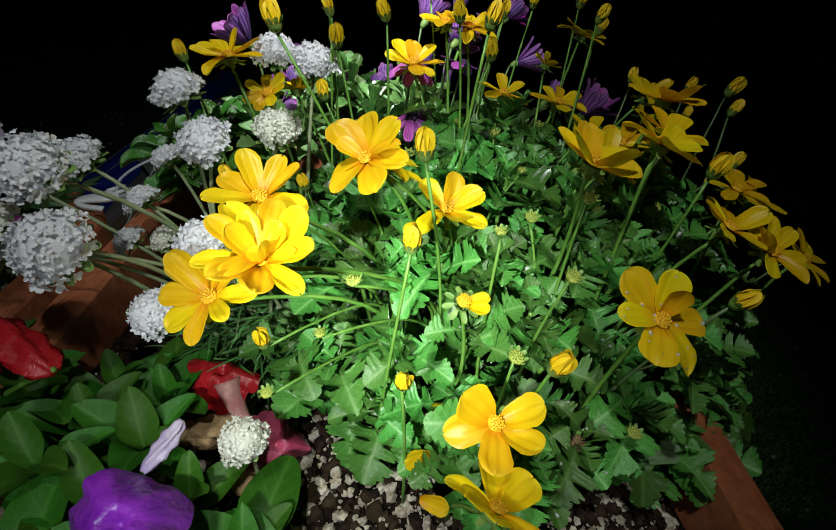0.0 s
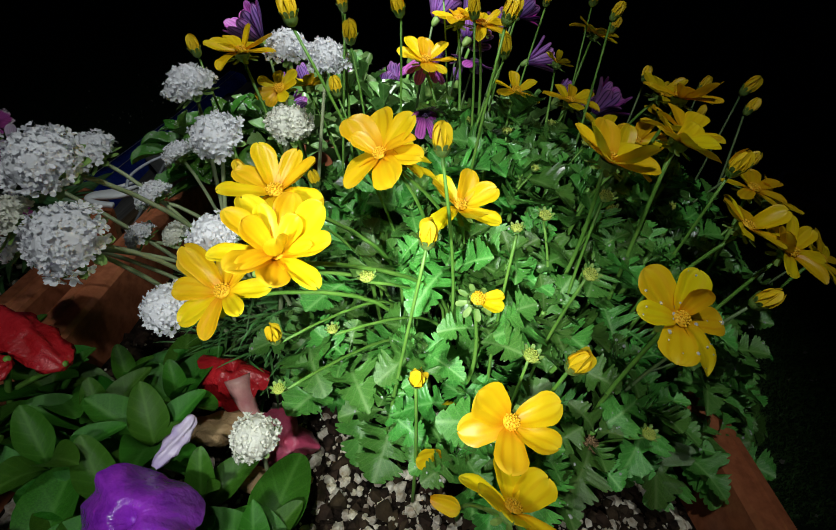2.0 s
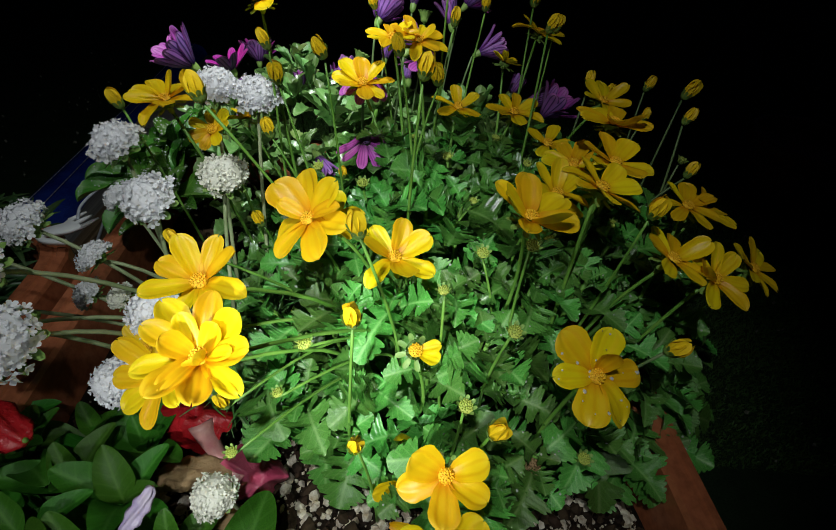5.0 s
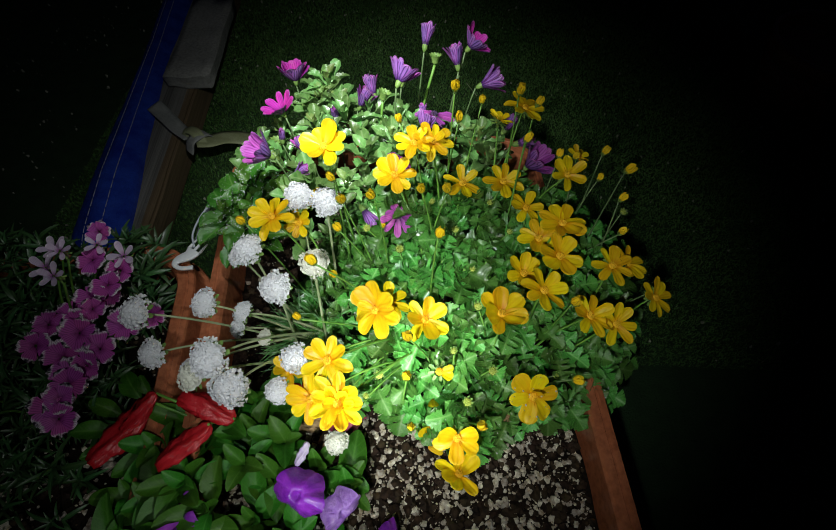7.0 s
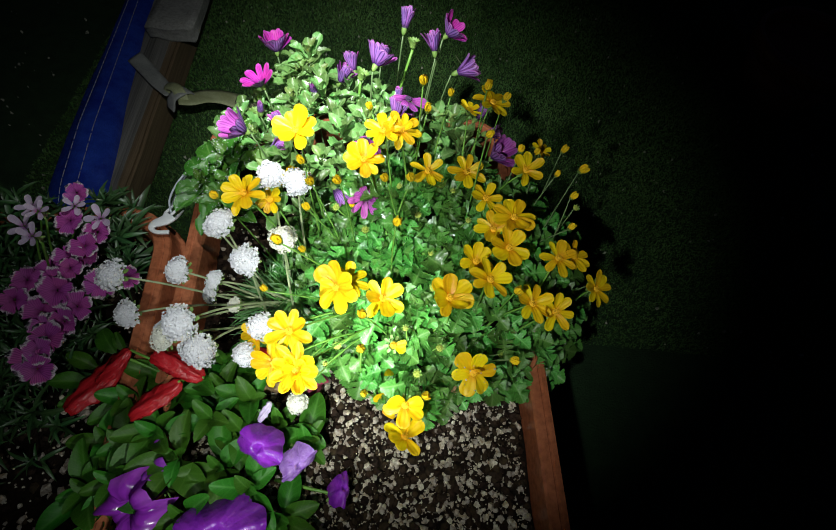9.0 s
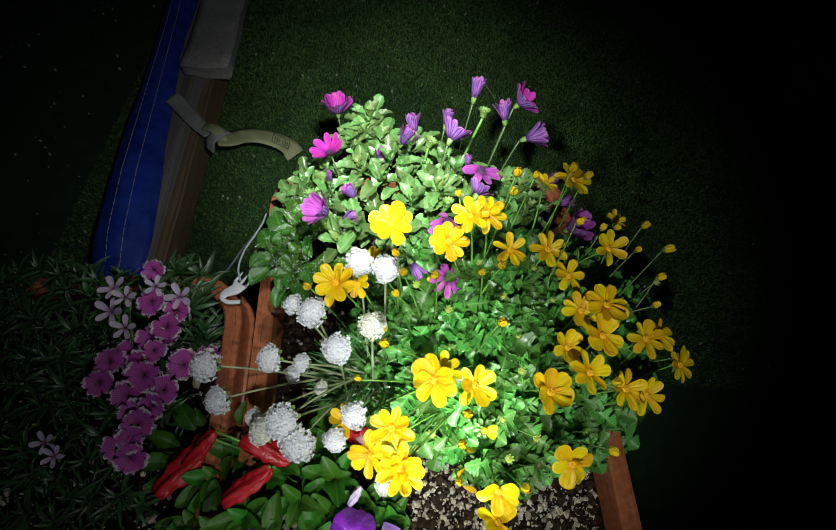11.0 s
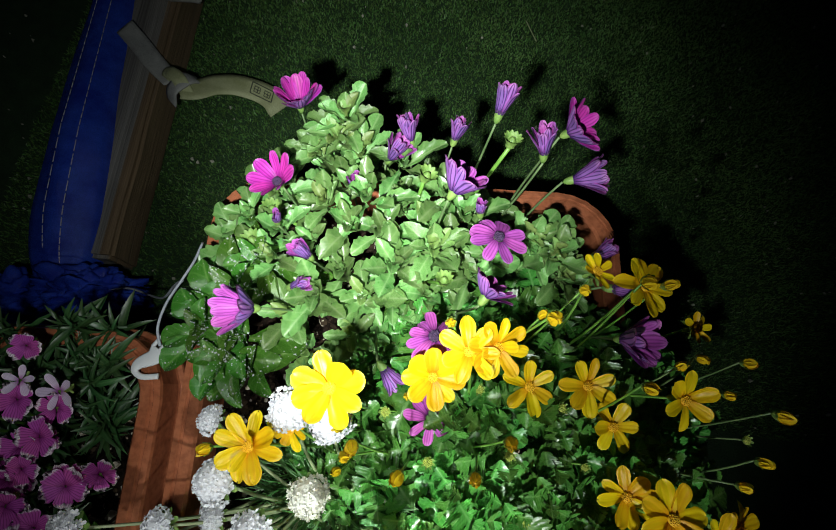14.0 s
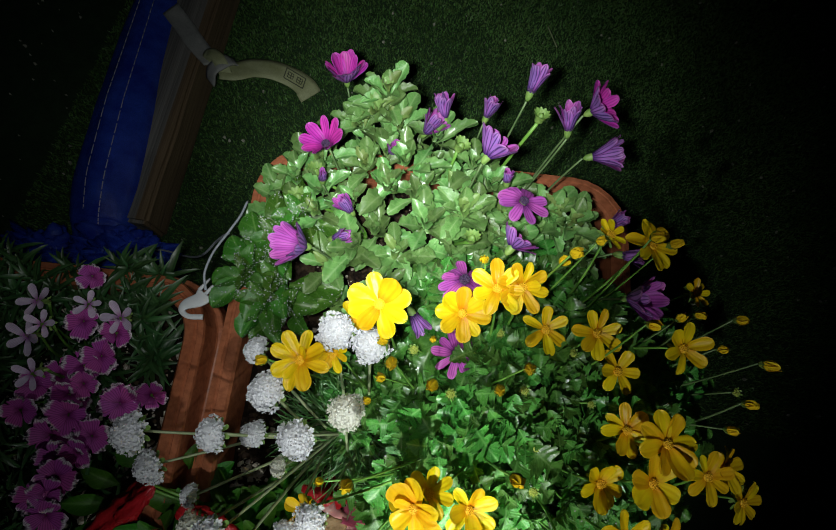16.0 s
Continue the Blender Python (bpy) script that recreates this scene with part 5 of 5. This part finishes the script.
for fx, fy, fz in ((-0.200, 0.268, 0.350), (-0.214, 0.259, 0.342), (-0.228, 0.234, 0.314), (-0.208, 0.225, 0.347), (-0.190, 0.214, 0.342), (-0.221, 0.208, 0.336), (-0.203, 0.185, 0.342),
                   (-0.202, 0.160, 0.338), (-0.215, 0.168, 0.333), (-0.237, 0.247, 0.329), (-0.251, 0.238, 0.330), (-0.253, 0.219, 0.330), (-0.182, 0.238, 0.337), (-0.218, 0.289, 0.356)):
    pink_flower(fx, fy, fz, (0.15, -0.35), rng.uniform(0.0125, 0.0150))
for fx, fy, fz in ((-0.163, 0.248, 0.336), (-0.185, 0.243, 0.334), (-0.199, 0.286, 0.345), (-0.230, 0.323, 0.350), (-0.205, 0.265, 0.338), (-0.207, 0.247, 0.346), (-0.218, 0.237, 0.339), (-0.197, 0.201, 0.339), (-0.211, 0.194, 0.336), (-0.205, 0.173, 0.342), (-0.222, 0.224, 0.332)):
    pink_flower(fx, fy, fz, (0.2, -0.45), rng.uniform(0.010, 0.013))
for fx, fy, fz in ((-0.209, 0.251, 0.395), (-0.226, 0.281, 0.382), (-0.240, 0.271, 0.371), (-0.216, 0.301, 0.362), (-0.252, 0.296, 0.361), (-0.266, 0.157, 0.331), (-0.281, 0.167, 0.326), (-0.197, 0.297, 0.351)):
    pink_flower(fx, fy, fz, (0.1, -0.3), rng.uniform(0.009, 0.013), True)
BLADE = strap_leaf(4, 0.085, 0.25)
_r = random.Random(61)
poses = []
for k in range(430):
    a, q = _r.uniform(0, 6.2832), math.sqrt(_r.random())
    x, y = -0.345 + 0.150 * q * math.cos(a), 0.165 + 0.165 * q * math.sin(a)
    if x > -0.255 and (y > 0.285 or y < 0.12 and _r.random() < 0.7):
        continue
    poses += shoot(_r, x, y, 0.276 + 0.055 * (1 - 0.7 * q * q) * _r.random(), 11, _r.uniform(0.018, 0.028), (0.1, 0.0))
for k in range(46):
    poses += shoot(_r, _r.uniform(-0.47, -0.275), _r.uniform(0.285, 0.338), 0.300 + 0.035 * _r.random(), 11, _r.uniform(0.020, 0.030), (0.0, 0.3))
for x, y, z in ((-0.200, 0.291, 0.305), (-0.235, 0.333, 0.315), (-0.220, 0.332, 0.312), (-0.218, 0.303, 0.305), (-0.209, 0.322, 0.300), (-0.237, 0.295, 0.315), (-0.197, 0.266, 0.300), (-0.229, 0.318, 0.310)):
    for k in range(4):
        poses += shoot(_r, x + _r.uniform(-0.012, 0.012), y + _r.uniform(-0.012, 0.012), z + _r.uniform(-0.02, 0.008), 12, _r.uniform(0.022, 0.032), (0.2, 0.1))
part("foliage", joined("foliage", BLADE, poses, M_PINK_LEAF), pinks, None, "dense narrow dark green leaves", "stuff")

# ---- timber, tarpaulin, strap and cord behind the planters ----


def beam():
    bm = bmesh.new()
    bmesh.ops.create_cube(bm, size=1)
    bmesh.ops.scale(bm, vec=(0.086, 0.95, 0.066), verts=bm.verts)
    bmesh.ops.bevel(bm, geom=list(bm.edges), offset=0.005, segments=2, affect="EDGES")
    bmesh.ops.subdivide_edges(bm, edges=[e for e in bm.edges if abs(e.verts[0].co.y - e.verts[1].co.y) > 0.3], cuts=24)
    for v in bm.verts:
        v.co.x += 0.002 * noise.noise(v.co * 9)
        v.co.z += 0.002 * noise.noise(v.co * 11 + Vector((3, 0, 0)))
    me = bpy.data.meshes.new("timber_beam")
    bm.to_mesh(me)
    bm.free()
    me.materials.append(M_TIMBER)
    return me


BEAM_POSE = Matrix.Translation((-0.462, 0.918, 0.034)) @ Matrix.Rotation(radians(4.0), 4, "Z")
single("timber_beam", beam(), "weathered brown timber beam lying on the turf", "beam", BEAM_POSE)


def slab():
    bm = bmesh.new()
    bmesh.ops.create_cube(bm, size=1)
    bmesh.ops.scale(bm, vec=(0.092, 0.30, 0.030), verts=bm.verts)
    bmesh.ops.subdivide_edges(bm, edges=list(bm.edges), cuts=5, use_grid_fill=True)
    for v in bm.verts:
        v.co += Vector((0.005 * noise.noise(v.co * 24), 0.010 * noise.noise(v.co * 30 + Vector((5, 0, 0))), 0.004 * noise.noise(v.co * 20)))
    bmesh.ops.bevel(bm, geom=[e for e in bm.edges if e.calc_face_angle(0) > 0.8], offset=0.003, segments=2, affect="EDGES")
    me = bpy.data.meshes.new("stone_slab")
    bm.to_mesh(me)
    bm.free()
    me.materials.append(M_SLAB)
    for p in me.polygons:
        p.use_smooth = True
    return me


single("stone_slab", slab(), "pale grey rough slab resting on the timber beam", "slab", Matrix.Translation((-0.438, 1.032, 0.083)) @ Matrix.Rotation(radians(4.5), 4, "Z"))

tarp = thing("rolled_tarpaulin", (-0.53, 0.8, 0.0), "rolled blue tarpaulin with white stitched lines, tied at one end", "tarpaulin")


def roll_radius(t):
    """Thinner at the far end, thickest in the middle, drawn in where it is tied."""
    if t < 0.5:
        return 0.036 + 0.012 * min(1.0, max(0.0, (t - 0.2) / 0.3))
    return 0.048 - 0.022 * min(1.0, max(0.0, (t - 0.62) / 0.3))


def tarp_roll():
    path = spline([(-0.600, 1.45, 0.050), (-0.556, 1.10, 0.052), (-0.518, 0.85, 0.052), (-0.482, 0.62, 0.052), (-0.456, 0.46, 0.050), (-0.445, 0.415, 0.058), (-0.425, 0.392, 0.082)], 9)
    n = 28
    V, F = [], []
    for i, p in enumerate(path):
        t = i / (len(path) - 1)
        rad = roll_radius(t)
        p = p - Z * (0.92 * (0.048 - rad) if t < 0.5 else 0.0)
        d = (path[min(i + 1, len(path) - 1)] - path[max(i - 1, 0)]).normalized()
        u = d.cross(Z).normalized()
        v = u.cross(d)
        for k in range(n):
            a = 6.2832 * k / n
            q = rad * (1 + 0.10 * noise.noise(Vector((math.cos(a) * 2.2, math.sin(a) * 2.2, p.y * 5))) + 0.06 * math.sin(7 * a + 6 * p.y) * min(1, t * 1.3))
            w = p + u * math.cos(a) * q + v * math.sin(a) * q * 0.92
            V.append((w.x, w.y, max(w.z, 0.003)))
    for i in range(len(path) - 1):
        for k in range(n):
            a, b = i * n + k, i * n + (k + 1) % n
            F.append((a, b, b + n, a + n))
    F += [tuple(range(n)), tuple(range(len(path) * n - 1, (len(path) - 1) * n - 1, -1))]
    return path, mesh_of("roll", V, F, None, (M_TARP,))


ROLL_PATH, _me = tarp_roll()
part("roll", _me, tarp)
for side in (-0.011, 0.014):
    pts = []
    for i, p in enumerate(ROLL_PATH[:-10]):
        rad = roll_radius(i / (len(ROLL_PATH) - 1))
        pts.append(Vector((p.x + side * rad / 0.048, p.y, p.z + 0.0475 - 1.9 * (0.048 - rad))))
    dashes = []
    for a, b in zip(pts, pts[1:]):
        count = max(1, int((b - a).length / 0.011))
        for k in range(count):
            dashes.append(tube_data([a.lerp(b, k / count), a.lerp(b, (k + 0.80) / count)], 0.0006, 5))
    part("stitched_line", mesh_of("stitched_line", *merge(dashes), None, (M_THREAD,)), tarp, None, "white stitched line")


def bunch(seed, size, crumple=1.0):
    r = random.Random(seed)
    bm = bmesh.new()
    bmesh.ops.create_icosphere(bm, subdivisions=5, radius=1)
    for v in bm.verts:
        c = v.co.copy()
        q = 1 + crumple * 0.22 * noise.noise(c * 1.8 + Vector((seed, 0, 0))) + crumple * 0.55 * abs(noise.noise(c * 3.2 + Vector((0, seed, 0)))) - crumple * 0.34 * abs(noise.noise(c * 6)) - crumple * 0.10 * abs(noise.noise(c * 13))
        v.co = Vector((c.x * size[0], c.y * size[1], c.z * size[2])) * q
    me = bpy.data.meshes.new("bunched_end")
    bm.to_mesh(me)
    bm.free()
    me.materials.append(M_TARP)
    for p in me.polygons:
        p.use_smooth = True
    return me


part("bunched_end", bunch(3, (0.062, 0.030, 0.044), 1.5), tarp, Matrix.Translation((-0.392, 0.392, 0.075)) @ Matrix.Rotation(radians(10), 4, "Z"), "crumpled tied end")
part("bunched_end", bunch(6, (0.060, 0.032, 0.042), 1.5), tarp, Matrix.Translation((-0.500, 0.372, 0.062)), "crumpled tied end")


def ribbon(points, width, thick, up=Z, twist=None):
    pts = spline(points, 8)
    V, F = [], []
    for i, p in enumerate(pts):
        d = (pts[min(i + 1, len(pts) - 1)] - pts[max(i - 1, 0)]).normalized()
        t = i / (len(pts) - 1)
        u = d.cross(up).normalized()
        if twist:
            u = Matrix.Rotation(radians(twist[0] + (twist[1] - twist[0]) * t), 3, d) @ u
        n = u.cross(d)
        for sx, sz in ((-1, 0), (-0.5, 0.15), (0, 0.2), (0.5, 0.15), (1, 0), (1, -1), (0, -0.9), (-1, -1)):
            V.append(p + u * sx * width / 2 + n * sz * thick)
    for i in range(len(pts) - 1):
        for k in range(8):
            a, b = i * 8 + k, i * 8 + (k + 1) % 8
            F.append((a, b, b + 8, a + 8))
    F += [tuple(range(7, -1, -1)), tuple(range((len(pts) - 1) * 8, len(pts) * 8))]
    return V, F, pts


strap = thing("webbing_strap", (-0.37, 0.716, 0.07), "pale flat webbing strap knotted over the timber beam", "strap")
V_, F_, _p = ribbon([(-0.469, 0.803, 0.090), (-0.440, 0.779, 0.086), (-0.406, 0.749, 0.082), (-0.374, 0.725, 0.082)], 0.030, 0.0016, Z, (10, -20))
part("grey_end", mesh_of("grey_end", V_, F_, None, (M_STRAP_GREY,)), strap, None, "grey woven end of the strap")
V_, F_, STRAP_LINE = ribbon([(-0.355, 0.711, 0.090), (-0.334, 0.717, 0.086), (-0.314, 0.734, 0.078), (-0.290, 0.747, 0.066), (-0.262, 0.753, 0.050), (-0.242, 0.751, 0.036), (-0.229, 0.741, 0.024)], 0.040, 0.0016, Z, (-6, 0))
part("band", mesh_of("band", V_, F_, None, (M_STRAP,)), strap, None, "yellowish stamped band")
for k, (pts, w) in enumerate((([(-0.386, 0.722, 0.076), (-0.380, 0.732, 0.094), (-0.362, 0.724, 0.100), (-0.352, 0.714, 0.098), (-0.345, 0.704, 0.086)], 0.020),
                              ([(-0.372, 0.694, 0.074), (-0.366, 0.704, 0.092), (-0.354, 0.716, 0.098), (-0.346, 0.730, 0.092), (-0.342, 0.740, 0.074)], 0.024))):
    V_, F_, _p = ribbon(pts, w, 0.0022, Z, (-12, 14))
    part("knot", mesh_of("knot", V_, F_, None, (M_STRAP_GREY if k else M_STRAP,)), strap, None, "tight knot of folded webbing")


def stamp():
    """A printed box with illegible marks, as bars."""
    mid = STRAP_LINE[34]
    d = (STRAP_LINE[36] - STRAP_LINE[32]).normalized()
    m = axes(mid + Vector((0, 0, 0.0016)), d, Z)
    out = []
    w, h, t = 0.010, 0.017, 0.0008
    bars = [(-w, 0, t, h), (w, 0, t, h), (0, -h, w, t), (0, h, w, t)]
    for y in (-0.008, 0.008):
        bars += [(-0.005, y, 0.0006, 0.005), (0.0, y, 0.0006, 0.0055), (0.005, y, 0.0006, 0.005), (0.0, y - 0.004, 0.005, 0.0006), (0.0, y + 0.001, 0.005, 0.0006), (0, y + 0.005, 0.004, 0.0006)]
    for x, y, a, b in bars:
        q = [(x - a, y - b, 0), (x + a, y - b, 0), (x + a, y + b, 0), (x - a, y + b, 0)]
        v = [m @ Vector(p) for p in q] + [m @ Vector((p[0], p[1], 0.0004)) for p in q]
        out.append((v, [(0, 1, 5, 4), (1, 2, 6, 5), (2, 3, 7, 6), (3, 0, 4, 7), (4, 5, 6, 7)]))
    return mesh_of("stamp", *merge(out), None, (M_INK,), None, False)


part("stamp", stamp(), strap, None, "dark printed box of illegible marks")

# white plastic hook with teeth, hung on the rim by a cord
hook = thing("plastic_hook", (-0.173, 0.314, 0.300), "white plastic toothed hook hanging on the planter rim by a cord", "hook")
HOOK_LINE = spline([(-0.1625, 0.3330, 0.308), (-0.1660, 0.3270, 0.308), (-0.1750, 0.3210, 0.308), (-0.1765, 0.3150, 0.308), (-0.1700, 0.3115, 0.308), (-0.1585, 0.3135, 0.307)], 6)
V_, F_ = [], []
for i, p in enumerate(HOOK_LINE):
    d = (HOOK_LINE[min(i + 1, len(HOOK_LINE) - 1)] - HOOK_LINE[max(i - 1, 0)]).normalized()
    u, t = d.cross(Z).normalized(), i / (len(HOOK_LINE) - 1)
    w = 0.0080 - 0.0058 * min(1.0, t * 1.5)
    for sx, sz in ((-1, 0.4), (-0.8, 1), (0.8, 1), (1, 0.4), (1, -1), (-1, -1)):
        V_.append(p + u * w * sx + Z * 0.0014 * sz)
for i in range(len(HOOK_LINE) - 1):
    for k in range(6):
        a, b = i * 6 + k, i * 6 + (k + 1) % 6
        F_.append((a, b, b + 6, a + 6))
F_ += [tuple(range(5, -1, -1)), tuple(range(len(V_) - 6, len(V_)))]
part("bow", mesh_of("bow", V_, F_, None, (M_PLASTIC,)), hook)
for side in (-0.0066, 0.0, 0.0066):
    d = (HOOK_LINE[0] - HOOK_LINE[2]).normalized()
    a = HOOK_LINE[0] + d.cross(Z).normalized() * side - d * 0.001
    v_, f_ = tube_data([a, a + d * 0.007, a + d * 0.013], [0.0018, 0.0015, 0.0008], 6)
    part("tooth", mesh_of("tooth", v_, f_, None, (M_PLASTIC,)), hook)
v_, f_ = tube_data(spline([(-0.1630, 0.3360, 0.309), (-0.1680, 0.3500, 0.311), (-0.1660, 0.3690, 0.313), (-0.1590, 0.3890, 0.314), (-0.1550, 0.4070, 0.311), (-0.1560, 0.4250, 0.304)], 6), 0.0011, 6)
part("cord", mesh_of("cord", v_, f_, None, (M_CORD,)), hook)

rope = spline([(-0.159, 0.389, 0.313), (-0.181, 0.389, 0.280), (-0.225, 0.386, 0.210), (-0.275, 0.395, 0.148), (-0.323, 0.404, 0.112), (-0.365, 0.398, 0.095)], 8)
v_, f_ = tube_data(rope, 0.0013, 6)
single("tie_cord", mesh_of("tie_cord", v_, f_, None, (M_CORD,)), "thin pale cord tied from the planter to the tarpaulin", "cord")

# straw on the turf and a round pot far off in the dark
v_, f_ = tube_data(spline([(0.162, 1.016, 0.010), (0.172, 0.993, 0.012), (0.185, 0.971, 0.010)], 5), 0.0013, 5)
single("straw", mesh_of("straw", v_, f_, None, (M_STEM_PALE,)), "dry pale straw lying on the turf", "straw")


def turned(name, prof, n=40):
    V, F = [], []
    for r, z in prof:
        V += [(r * math.cos(6.2832 * k / n), r * math.sin(6.2832 * k / n), z) for k in range(n)]
    for i in range(len(prof) - 1):
        for k in range(n):
            a, b = i * n + k, i * n + (k + 1) % n
            F.append((a, b, b + n, a + n))
    return mesh_of(name, V, F, None, (M_POT,))


pot = thing("flower_pot", (0.94, 1.03, 0.0), "round terracotta pot standing in the dark on the turf", "pot")
POT_POSE = Matrix.Translation((0.94, 1.03, 0.0))
part("body", turned("body", ((0.0, 0.001), (0.083, 0.0), (0.085, 0.002), (0.115, 0.104), (0.112, 0.104), (0.108, 0.095), (0.0, 0.09))), pot, POT_POSE)
part("rim", turned("rim", ((0.113, 0.103), (0.124, 0.104), (0.126, 0.107), (0.126, 0.134), (0.123, 0.138), (0.116, 0.138), (0.113, 0.134), (0.113, 0.103))), pot, POT_POSE, "thick raised rim")

# single grains of perlite on the bare soil
_r = random.Random(77)
GRAINS = [mesh_of("grit", *stone(_r, 1.0), None, (M_GRIT,), None, False) for k in range(8)]
_m = Matrix.Translation(POT_1) @ Matrix.Rotation(radians(TURN_POT), 4, "Z")
for k in range(280):
    w = Vector((_r.uniform(0.000, 0.175), _r.uniform(0.075, 0.178), 0.0))
    p = _m.inverted() @ w
    s = 0.0010 + 0.0026 * _r.random() ** 2.2
    p.z = 0.262 + 0.006 * noise.noise(Vector((p.x * 14, p.y * 14, 2))) + 0.003 * noise.noise(Vector((p.x * 60, p.y * 60, 2))) + s * 0.3
    turn = Euler((_r.uniform(0, 6), _r.uniform(0, 6), _r.uniform(0, 6))).to_matrix().to_4x4()
    part("grit", GRAINS[k % 8], SOIL_1, Matrix.Translation(_m @ p) @ turn @ Matrix.Diagonal((s, s * 0.8, s * 0.6, 1)))
